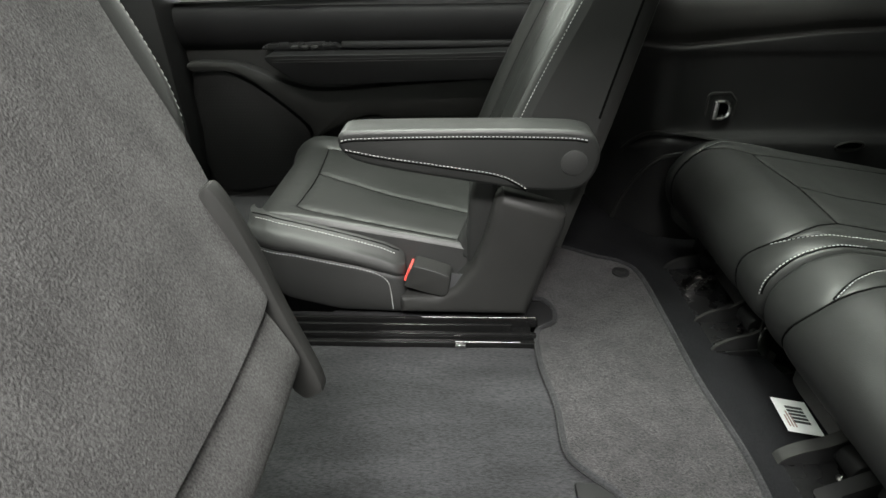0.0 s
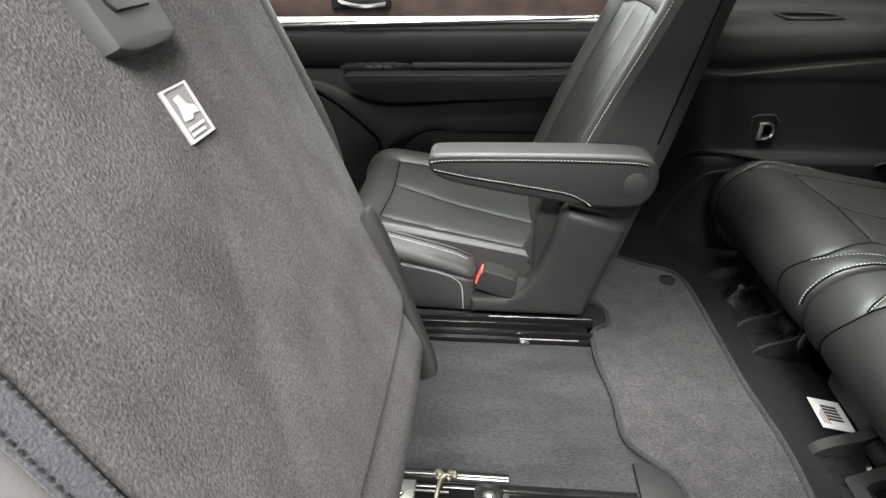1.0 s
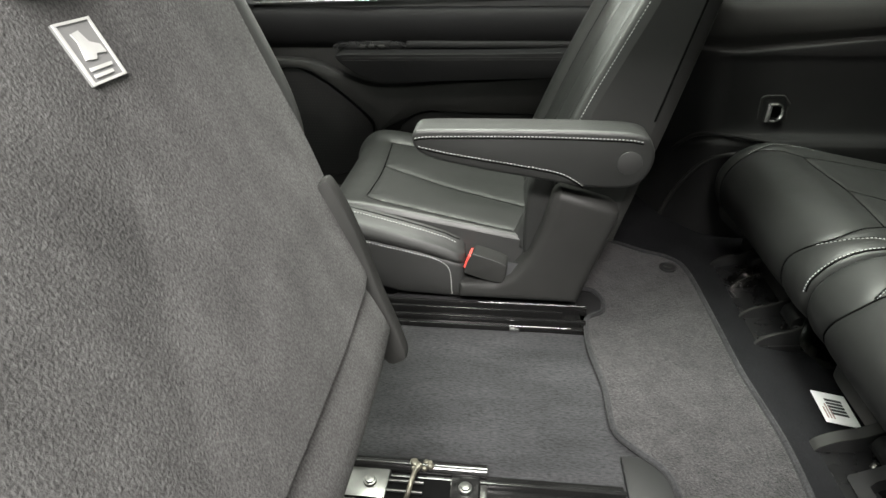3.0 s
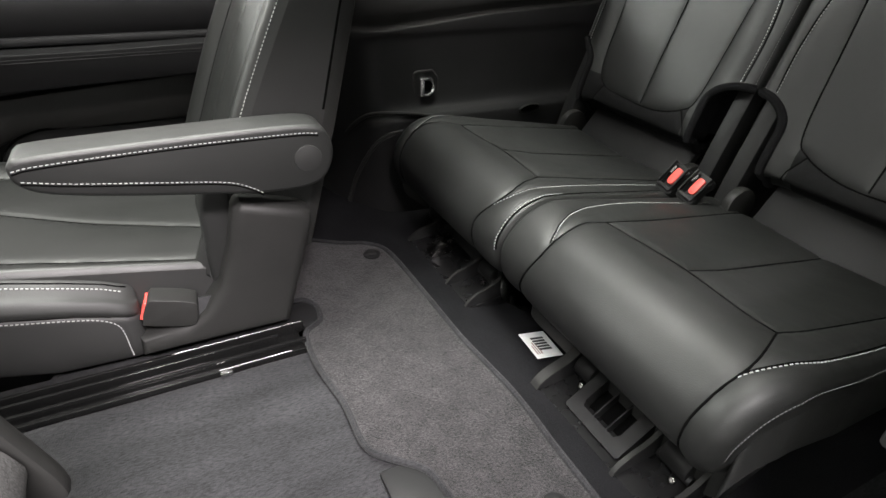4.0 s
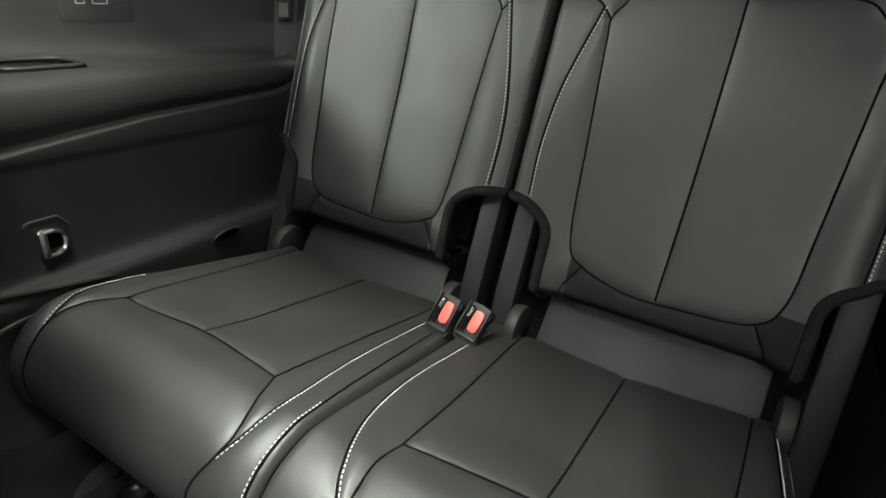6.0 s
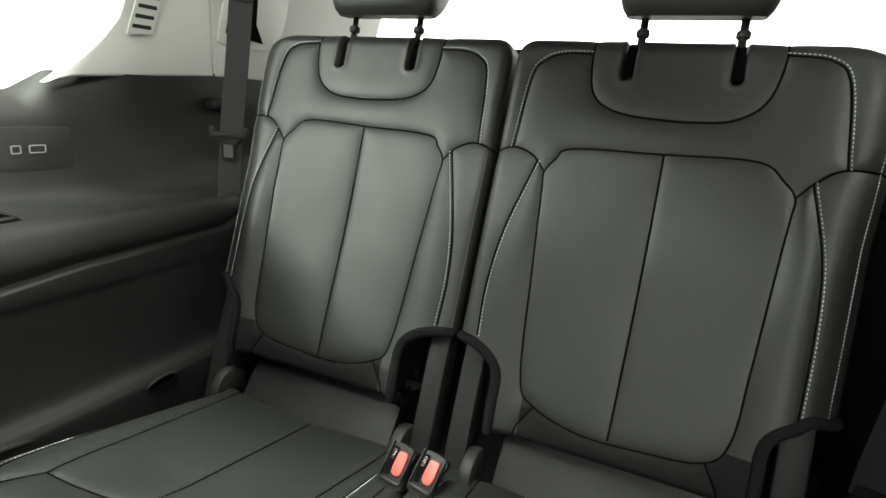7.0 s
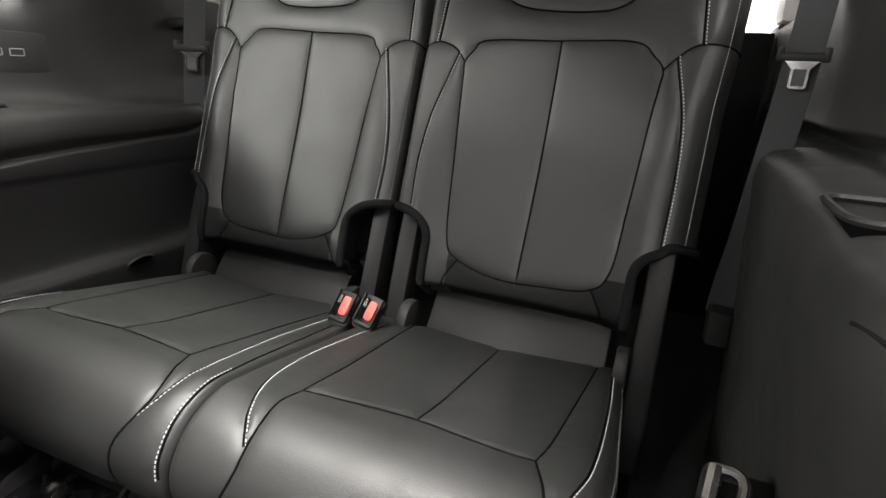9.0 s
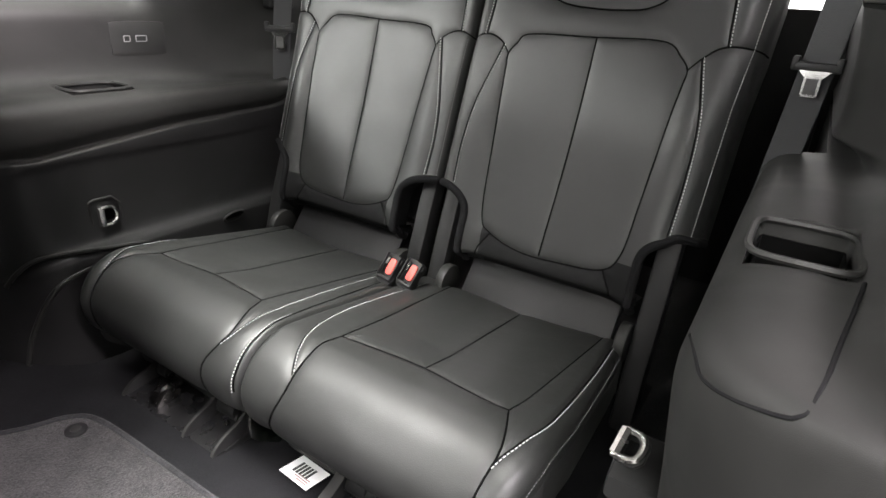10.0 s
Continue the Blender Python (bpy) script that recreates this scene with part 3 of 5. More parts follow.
    pts = resample([(-0.017, -0.020), (-0.017, 0.020), (0.004, 0.020), (0.013, 0.015), (0.017, 0.006), (0.017, -0.006), (0.013, -0.015), (0.004, -0.020), (-0.017, -0.020)], 0.004)[:-1]
    tube(bm, [tuple(m @ Vector((a, b2, 0.013))) for a, b2 in pts], 0.0048, 8, True)
    tube(bm, [tuple(m @ Vector((-0.015, -0.02, 0.014))), tuple(m @ Vector((-0.015, 0.02, 0.014)))], 0.0075, 8)
    # Near ring in dimmer steel, to tone down its reflection.
    part("ring", bm, CHROME if side > 0 else STEEL, d)
    if side < 0:
        bm = bmesh.new()
        prism(bm, [(0.622, 0.27), (0.630, 0.292), (0.684, 0.322), (0.694, 0.316), (0.694, 0.27)], "y", 0.236, 0.298, 0.006)
        part("ring_ledge", bm, PLASTIC_DARK, q)
    sg = 1 if side > 0 else -1
    # pale pillar above with the rear side window's opening, upper grey trim
    u = structure("pillar_trim", "pale grey plastic rear pillar trim with small air vents", "trim panel")

    def wall(nm, poly, mtl, th=0.03, out=0.0):
        bm2 = bmesh.new()
        prism(bm2, poly, "y", 0, th, 0.006)
        for v in bm2.verts:
            lean = (v.co.z - 0.78) * 0.30
            v.co.y = yy(1.630 + out + v.co.y - lean)
        return part(nm, bm2, mtl, u)

    wall("panel", [(0.975, 0.762), (1.03, 0.776), (1.35, 0.797), (1.22, 1.22), (1.13, 1.22), (1.118, 0.99), (1.098, 0.892), (1.072, 0.853), (1.035, 0.813), (0.996, 0.780)], TRIM_GREY)
    wall("rear_panel", [(1.355, 0.797), (1.985, 0.797), (1.985, 1.22), (1.225, 1.22)], TRIM_GREY)
    wall("header", [(0.44, 1.15), (1.128, 1.15), (1.13, 1.22), (0.44, 1.22)], TRIM_GREY)
    wall("window_ledge", [(0.44, 0.736), (0.935, 0.736), (0.945, 0.748), (0.44, 0.748)], PLASTIC, 0.03, 0.105 if side > 0 else 0.04)
    wall("front_pillar", [(0.40, 0.80), (0.50, 0.80), (0.44, 1.22), (0.33, 1.22)], TRIM_GREY)
    # Unseen dark pane added to keep lamp light off the near seat.
    if side < 0:
        wall("blocking_pane", [(0.49, 0.745), (0.96, 0.745), (1.09, 0.86), (1.12, 1.16), (0.45, 1.16)], BLOCKING_GLASS, 0.004)
    lean_at = lambda z: 1.630 - (z - 0.78) * 0.30
    bm = bmesh.new()
    prism(bm, [(1.112, 0.862), (1.166, 0.868), (1.196, 1.03), (1.142, 1.03)], "y", 0, 0.004)
    for v in bm.verts:
        v.co.y = yy(lean_at(v.co.z) - 0.002 - v.co.y)
    vent = part("vent", bm, TRIM_GREY, u)
    for k in range(8):
        z = 0.876 + 0.019 * k
        x = 1.141 + 0.0036 * k
        bm = bmesh.new()
        box(bm, (x - 0.020, min(yy(lean_at(z) - 0.0085), yy(lean_at(z) - 0.004)), z), (x + 0.022, max(yy(lean_at(z) - 0.0085), yy(lean_at(z) - 0.004)), z + 0.0085), 0.0015, 1)
        part("vent_gap", bm, PLASTIC_DARK, vent)
    lean_y = lambda z: yy(1.630 - (z - 0.78) * 0.30)
    bm = bmesh.new()
    prism(bm, spline([(1.335, 0.90), (1.36, 0.868), (1.50, 0.872), (1.535, 0.90), (1.54, 0.985), (1.51, 1.015), (1.37, 1.02), (1.34, 1.0)], 4, True).tolist(), "y", 0, 0.006, 0.002)
    for v in bm.verts:
        v.co.y = lean_y(v.co.z) - sg * (0.006 - v.co.y)
    bez = part("belt_slot", bm, TRIM_GREY, u)
    # Flat black plate stands for the dark inside the belt slot.
    bm = bmesh.new()
    prism(bm, [(1.352, 0.895), (1.475, 0.884), (1.44, 0.925), (1.425, 1.0), (1.352, 1.005)], "y", 0, 0.004, 0.001)
    for v in bm.verts:
        v.co.y = lean_y(v.co.z) - sg * (0.011 - v.co.y)
    part("opening_shade", bm, SEAM_AND_SHADE, bez)
    # socket panel and belt clip on the black panel
    bm = bmesh.new()
    prism(bm, spline([(0.885, 0.605), (1.0, 0.605), (1.012, 0.62), (1.012, 0.668), (1.0, 0.682), (0.885, 0.682), (0.874, 0.668), (0.874, 0.62)], 3, True).tolist(), "y", yy(1.642), yy(1.650), 0.002)
    sock = part("socket_panel", bm, PLASTIC, q)
    for x0, x1 in ((0.905, 0.920), (0.935, 0.962)):
        bm = bmesh.new()
        tube(bm, resample([(x0, yy(1.641), 0.637), (x1, yy(1.641), 0.637), (x1, yy(1.641), 0.650), (x0, yy(1.641), 0.650), (x0, yy(1.641), 0.637)], 0.004)[:-1], 0.0013, 6, True)
        part("socket", bm, STITCH_DIM, sock)
    bm = bmesh.new()
    box(bm, (1.325, min(yy(1.60), yy(1.635)), 0.722), (1.42, max(yy(1.60), yy(1.635)), 0.748), 0.008, 3)
    part("belt_clip", bm, PLASTIC_DARK, q)
    return q


quarter_trim(1)
quarter_trim(-1)


def door():
    d = structure("door_1", "closed black side door with wood-look strip, armrest and speaker", "door")
    Y = 1.62
    bm = bmesh.new()
    box(bm, (-0.66, Y, -0.04), (0.50, Y + 0.05, 0.53), 0.006)
    part("door_panel", bm, PLASTIC, d)
    bm = bmesh.new()
    box(bm, (-0.66, Y - 0.004, 0.545), (0.46, Y + 0.04, 0.70), 0.008)
    part("wood_strip", bm, WOOD, d, "dark brown wood-look trim")
    bm = bmesh.new()
    tube(bm, [(-0.66, Y - 0.006, 0.523), (-0.2, Y - 0.008, 0.534), (0.46, Y - 0.006, 0.548)], 0.0055, 8)
    part("chrome_strip", bm, CHROME, d)
    # upper roll below the strip
    bm = bmesh.new()
    prism(bm, spline([(1.625, 0.515), (1.60, 0.505), (1.592, 0.47), (1.60, 0.43), (1.625, 0.405)], 5).tolist(), "x", -0.66, 0.46)
    part("upper_pad", bm, VINYL_AND_SHADE, d)
    # armrest with its rounded front end
    prof = [(-0.388, 0.398), (-0.380, 0.409), (-0.30, 0.411), (0.0, 0.412), (0.46, 0.416), (0.46, 0.358), (0.19, 0.352), (-0.20, 0.338), (-0.269, 0.337), (-0.323, 0.351), (-0.365, 0.378)]
    bm = bmesh.new()
    prism(bm, spline(prof, 5, True).tolist(), "y", 1.535, 1.63, 0.010, 3)
    arm = part("door_armrest", bm, VINYL_AND_SHADE, d)
    bm = bmesh.new()
    for dz in (0, -0.006):
        tube(bm, [(x, 1.5345, 0.400 + dz + 0.008 * (x + 0.37)) for x in np.linspace(-0.372, 0.45, 60)], 0.0006, 5)
    part("seam", bm, STITCH_BLACK, arm)
    # switch panel and grab recess above the armrest
    bm = bmesh.new()
    prism(bm, spline([(-0.397, 0.412), (-0.39, 0.428), (-0.30, 0.431), (-0.225, 0.430), (-0.222, 0.412)], 4, True).tolist(), "y", 1.590, 1.63, 0.003)
    sw = part("switch_panel", bm, GLOSS_BLACK, d)
    for x in (-0.325, -0.30, -0.275):
        bm = bmesh.new()
        box(bm, (x - 0.009, 1.582, 0.414), (x + 0.009, 1.595, 0.424), 0.003, 2)
        part("window_switch", bm, PLASTIC, sw)
    bm = bmesh.new()
    box(bm, (-0.21, 1.588, 0.414), (0.46, 1.62, 0.432), 0.006)
    part("pull_recess", bm, PLASTIC_DARK, d)
    # swept panel between armrest and map pocket
    bm = bmesh.new()
    prism(bm, spline([(-0.60, 0.385), (-0.47, 0.378), (-0.36, 0.330), (-0.26, 0.312), (0.0, 0.330), (0.46, 0.350), (0.46, 0.255), (-0.05, 0.24), (-0.16, 0.245), (-0.27, 0.20), (-0.30, 0.185), (-0.33, 0.235), (-0.48, 0.352), (-0.60, 0.36)], 4, True).tolist(), "y", 1.585, 1.63, 0.01, 2)
    part("swept_trim", bm, PLASTIC, d)
    bm = bmesh.new()
    prism(bm, spline([(-0.61, 0.35), (-0.49, 0.345), (-0.35, 0.235), (-0.32, 0.17), (-0.38, 0.06), (-0.61, 0.04)], 4, True).tolist(), "y", 1.602, 1.63, 0.006, 2)
    grille = part("speaker_grille", bm, PLASTIC_DARK, d, "dark perforated speaker grille")
    dots, faces = [], []
    for i, x in enumerate(np.arange(-0.60, -0.33, 0.0085)):
        for j, z in enumerate(np.arange(0.06, 0.35, 0.0085)):
            xx, zz = x + (j % 2) * 0.004, z
            if zz < np.interp(xx, [-0.61, -0.49, -0.345, -0.325], [0.34, 0.335, 0.225, 0.175]) - 0.012:
                k = len(dots)
                dots += [(xx - 0.0022, 1.6012, zz), (xx, 1.6012, zz - 0.0022), (xx + 0.0022, 1.6012, zz), (xx, 1.6012, zz + 0.0022), (xx, 1.6005, zz)]
                faces += [(k, k + 1, k + 4), (k + 1, k + 2, k + 4), (k + 2, k + 3, k + 4), (k + 3, k, k + 4)]
    tagged(mesh_part("perforation", dots, faces, PLASTIC, grille), kind="stuff")
    bm = bmesh.new()
    prism(bm, spline([(-0.18, 0.235), (0.02, 0.235), (0.3, 0.23), (0.3, 0.10), (-0.1, 0.10), (-0.24, 0.16)], 5, True).tolist(), "y", 1.60, 1.63, 0.006)
    part("map_pocket", bm, PLASTIC_DARK, d)
    # inner door handle
    bm = bmesh.new()
    box(bm, (-0.42, 1.600, 0.565), (-0.26, 1.622, 0.612), 0.008)
    h = part("handle_cup", bm, PLASTIC_DARK, d)
    bm = bmesh.new()
    tube(bm, spline([(-0.40, 1.605, 0.600), (-0.385, 1.59, 0.585), (-0.33, 1.585, 0.575), (-0.27, 1.59, 0.580)], 6), 0.006, 8)
    part("handle", bm, CHROME, h)
    # door pillar in front of the door
    p = structure("pillar", "black plastic centre pillar cover in front of the side door", "pillar")
    bm = bmesh.new()
    prism(bm, [(-0.80, -0.02), (-0.645, -0.02), (-0.615, 0.2), (-0.625, 0.56), (-0.80, 0.60)], "y", 1.52, 1.68, 0.012)
    part("cover", bm, PLASTIC_DARK, p)
    bm = bmesh.new()
    prism(bm, [(-0.78, 0.60), (-0.64, 0.56), (-0.60, 1.22), (-0.74, 1.22)], "y", 1.54, 1.64, 0.012)
    part("upper_cover", bm, TRIM_GREY, p)
    # Unseen near pillar, mirrored to block lamp light from the far door.
    for yy0, yy1 in ((0.08, 0.16),):
        bm = bmesh.new()
        prism(bm, [(-0.80, -0.30), (-0.66, -0.30), (-0.64, 0.2), (-0.64, 0.56), (-0.60, 1.24), (-0.74, 1.24), (-0.80, 0.60)], "y", yy0, yy1, 0.012)
        part("light_blocking_cover", bm, PLASTIC_DARK, p)
    slab("front_door", (-1.9, 0.04, -0.3), (-0.80, 0.12, 0.62), PLASTIC_DARK, "dark front door panel of the cabin", "door")
    slab("front_side_panel", (-2.1, 1.60, -0.05), (-0.80, 1.68, 0.62), PLASTIC_DARK, "dark front side panel of the cabin", "panel")


door()

# ---- third row ----
TILT_K = math.hypot(1, 0.33)
SEATS = {}


def zs(pts):
    return [(u, (z - 0.675) * TILT_K) for u, z in pts]


def third_row_back(side):
    y_of = (lambda u: MID - u) if side > 0 else (lambda u: MID + u)
    seat = thing("rear_seat", "black leather third-row seat with pale contrast stitching", "car seat", group="third row seats")
    SEATS[side] = seat
    insert = spline(zs([(0.133, 0.717), (0.27, 0.722), (0.398, 0.724), (0.436, 0.70), (0.453, 0.679), (0.4515, 0.650), (0.447, 0.596), (0.437, 0.445), (0.428, 0.345), (0.397, 0.308), (0.31, 0.298),
                        (0.225, 0.297), (0.15, 0.318), (0.121, 0.355), (0.106, 0.515), (0.0955, 0.645), (0.093, 0.676), (0.108, 0.698)]), 8, True)
    closed = np.vstack([insert, insert[:1]])
    mid = spline(zs([(0.272, 0.720), (0.272, 0.6), (0.271, 0.45), (0.268, 0.30)]), 8)
    yoke_in = spline(zs([(0.0, 0.700), (0.035, 0.711), (0.07, 0.700), (0.093, 0.676)]), 8)
    yoke_out = spline(zs([(0.453, 0.679), (0.475, 0.703), (0.505, 0.722), (0.57, 0.727)]), 8)
    bol_in = spline(zs([(0.078, 0.692), (0.046, 0.572), (0.035, 0.484), (0.037, 0.404)]), 8)
    bol_out = spline(zs([(0.472, 0.701), (0.496, 0.597), (0.502, 0.501), (0.500, 0.39)]), 8)
    top_in = spline(zs([(0.033, 0.712), (0.042, 0.827), (0.060, 0.856), (0.09, 0.867), (0.134, 0.868)]), 8)
    top_out = spline(zs([(0.508, 0.724), (0.494, 0.838), (0.468, 0.868), (0.414, 0.874)]), 8)
    flap = spline(zs([(0.136, 0.905), (0.139, 0.84), (0.150, 0.803), (0.178, 0.783), (0.224, 0.774), (0.30, 0.772), (0.357, 0.778), (0.395, 0.803), (0.411, 0.85), (0.414, 0.91)]), 8)
    skirt_a, skirt_b = zs([(0.150, 0.318), (0.128, 0.285), (0.112, 0.235)]), zs([(0.400, 0.311), (0.422, 0.275), (0.430, 0.240)])
    top, bottom = (0.897 - 0.675) * TILT_K, (0.204 - 0.675) * TILT_K
    notch = (0.397 - 0.675) * TILT_K

    def wide(s):
        t = np.clip((s - (top - 0.05)) / 0.05, 0, 1)
        corner = 0.05 * (1 - np.sqrt(1 - t * t * 0.998))
        taper = np.interp(s, [bottom, notch, 0.05, top], [0, 0.006, 0.0, 0.003])
        return 0.004 + 0.55 * corner, 0.562 - taper - corner + 0.012 * np.clip((s + 0.05) / 0.2, 0, 1)

    def notch_edge(s, k):
        """The cut-outs at the two lower corners: their edge across, by height."""
        t = np.clip((notch - s) / 0.055, 0, 1)
        r = np.sqrt(1 - (1 - t) ** 2)
        return (0.084 if side > 0 else 0.100) * r if k == 0 else 0.562 - 0.098 * r

    def hole(u, s):
        return (s < notch) & ((u < notch_edge(s, 0)) | (u > notch_edge(s, 1)))

    lower = [(1.205, 0.205), (1.180, 0.215), (1.152, 0.238), (1.128, 0.270), (1.1165, 0.306), (1.24, 0.675), (1.275, 0.781), (1.313, 0.897)]
    pad = Pad(lower, (1.24, 0.675), y_of, wide, (bottom, top), 0.0035, [closed, mid, yoke_in, yoke_out, bol_in, bol_out, top_in, top_out, flap, skirt_a, skirt_b],
              puff=0.0045, groove=0.0006, gw=0.003, radii=(0.018, 0.062, 0.02, 0.03), thick=0.10,
              crown=lambda u, s: 0.008 * np.exp(-((u - 0.06) / 0.04) ** 2) * np.clip((0.02 - s) / 0.12, 0, 1) + 0.012 * np.exp(-((u - 0.475) / 0.04) ** 2) * np.clip((0.02 - s) / 0.12, 0, 1)
              - 0.012 * np.exp(-((u - 0.272) / 0.12) ** 2) * np.exp(-((s + 0.15) / 0.2) ** 2),
              slots=[(0.195, (0.836 - 0.675) * TILT_K, 1.0, 0.0075, 0.03), (0.353, (0.836 - 0.675) * TILT_K, 1.0, 0.0075, 0.03)])
    ip, fp = insert, np.vstack([flap, [(0.414, 1.0), (0.136, 1.0)]])
    ybound = np.vstack([yoke_in, insert[:1], insert[8:33], yoke_out])

    def yoke_line(u):
        o = np.argsort(ybound[:, 0])
        return np.interp(u, ybound[o, 0], ybound[o, 1])

    # The skirt is blacker than the leather: shade below the insert as colour.
    pad.build(seat, [("insert_panel", lambda u, s: inside(ip, u, s) & (u < 0.271)), ("insert_panel", lambda u, s: inside(ip, u, s)),
                     ("headrest_flap", lambda u, s: inside(fp, u, s)), ("yoke_panel", lambda u, s: (s > yoke_line(u))),
                     ("inner_bolster", lambda u, s: (u < 0.13) & (s > notch - 0.25)), ("lower_skirt", lambda u, s: s < (0.33 - 0.675) * TILT_K)],
              LEATHER, "outer_bolster", "side_gusset", LEATHER_SIDE, (0.085, 0, -0.02), hole, {"lower_skirt": VINYL_AND_SHADE})
    pad.welts(seat, [closed, mid, yoke_in, yoke_out, bol_in, bol_out, top_in, top_out, flap, skirt_a, skirt_b])
    pad.stitches(seat, [offset(bol_in, 0.004), offset(bol_out, 0.004), offset(top_in, 0.004), offset(top_out, -0.004)])
    edge = [(wide(np.array([s]))[1][0] - 0.019, s) for s in np.linspace(notch + 0.005, top - 0.06, 80)]
    pad.stitches(seat, [edge], 0.0055, width=0.0014)
    # Near-black strip over each post guide stands for the slot's shade.
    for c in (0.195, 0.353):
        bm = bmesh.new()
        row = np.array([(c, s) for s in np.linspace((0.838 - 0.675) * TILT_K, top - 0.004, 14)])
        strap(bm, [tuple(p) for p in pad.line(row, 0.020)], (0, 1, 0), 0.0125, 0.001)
        part("slot_shade", bm, SEAM_AND_SHADE, seat, "near-black strip for the shade in a headrest post slot")
    inner = [(wide(np.array([s]))[0][0] + 0.007, s) for s in np.linspace(notch + 0.005, 0.02, 60)]
    pad.stitches(seat, [inner], 0.0055, width=0.0010, material=STITCH_DIM)
    # hem round the two lower notches
    for k in (0, 1):
        ss = np.r_[np.linspace(bottom + 0.005, notch - 0.055, 12), notch - 0.055 * (1 - np.sin(np.linspace(0, math.pi / 2, 16)))]
        pts = np.stack([notch_edge(ss, k), ss], 1)
        ends = [(0.008, notch)] if k == 0 else [(0.515, notch), (0.556, notch + 0.002)]
        pts = pts[(pts[:, 0] > 0.012) if k == 0 else (pts[:, 0] < 0.505)]
        bm = bmesh.new()
        ring_line = resample(spline(resample(np.vstack([pts, ends]), 0.02), 6), 0.005)
        tube(bm, pad.line(ring_line, 0.0008), 0.0086, 10)
        inner_line = pad.line(ring_line, -0.004)
        n0 = len(inner_line)
        for d in (0.0, 0.055):
            for p in inner_line:
                bm.verts.new(p + np.array([d * 0.95, 0, -d * 0.25]))
        bm.verts.ensure_lookup_table()
        vv = bm.verts[-2 * n0:]
        for i in range(n0 - 1):
            bm.faces.new((vv[i], vv[i + 1], vv[n0 + i + 1], vv[n0 + i]))
        part("notch_hem", bm, PIPING, seat, "black stitched hem")
    bm = bmesh.new()
    prism(bm, [(1.185, 0.27), (1.20, 0.27), (1.40, 0.875), (1.385, 0.88)], "y", y_of(0.09), y_of(0.45), 0.004)
    part("back_board", bm, CARPET_DARK, seat)
    bm = bmesh.new()
    prism(bm, [(1.232, 0.41), (1.245, 0.41), (1.40, 0.875), (1.385, 0.88)], "y", y_of(0.008), y_of(0.552), 0.004)
    part("upper_board", bm, CARPET_DARK, seat)
    # headrest on two posts
    h = thing("headrest", "black leather headrest on two black posts", "headrest", group="third row headrests")
    vs = []
    nz, nt = 18, 48
    for i in range(nz):
        v = i / (nz - 1)
        z = 0.928 + 0.18 * v
        rr = (1 - abs(2 * v - 1) ** 3.2 * 0.9) ** 0.5
        for j in range(nt):
            t = 2 * math.pi * j / nt
            cx = math.copysign(abs(math.cos(t)) ** 0.55, math.cos(t))
            sy = math.copysign(abs(math.sin(t)) ** 0.30, math.sin(t))
            wide_h = 0.128 - 0.012 * (1 - v)
            vs.append((1.335 + 0.30 * (z - 0.928) + cx * (0.012 + 0.043 * rr), y_of(0.278 + sy * (wide_h - 0.022 * (1 - rr))), z))
    fs = [(i * nt + j, i * nt + (j + 1) % nt, (i + 1) * nt + (j + 1) % nt, (i + 1) * nt + j) for i in range(nz - 1) for j in range(nt)]
    fs += [tuple(range(nt)), tuple((nz - 1) * nt + j for j in range(nt))]
    mesh_part("cushion", vs, fs, LEATHER, h, angle=50)
    for u in (0.205, 0.351):
        bm2 = bmesh.new()
        tube(bm2, [(1.310, y_of(u), 0.82), (1.335, y_of(u), 0.90), (1.352, y_of(u), 0.97)], 0.0065, 10)
        part("post", bm2, BLACK_STEEL, h)
        bm2 = bmesh.new()
        cyl(bm2, (1.3355, y_of(u), 0.904), (0.21, 0, 1), 0.0105, 0.012, 16, 0.003)
        part("post_collar", bm2, PLASTIC_DARK, h)


third_row_back(1)
third_row_back(-1)

CUSH = [(0.640, 0.070), (0.615, 0.092), (0.575, 0.130), (0.568, 0.185), (0.60, 0.230), (0.65, 0.250), (0.71, 0.246), (0.90, 0.213), (1.10, 0.178)]


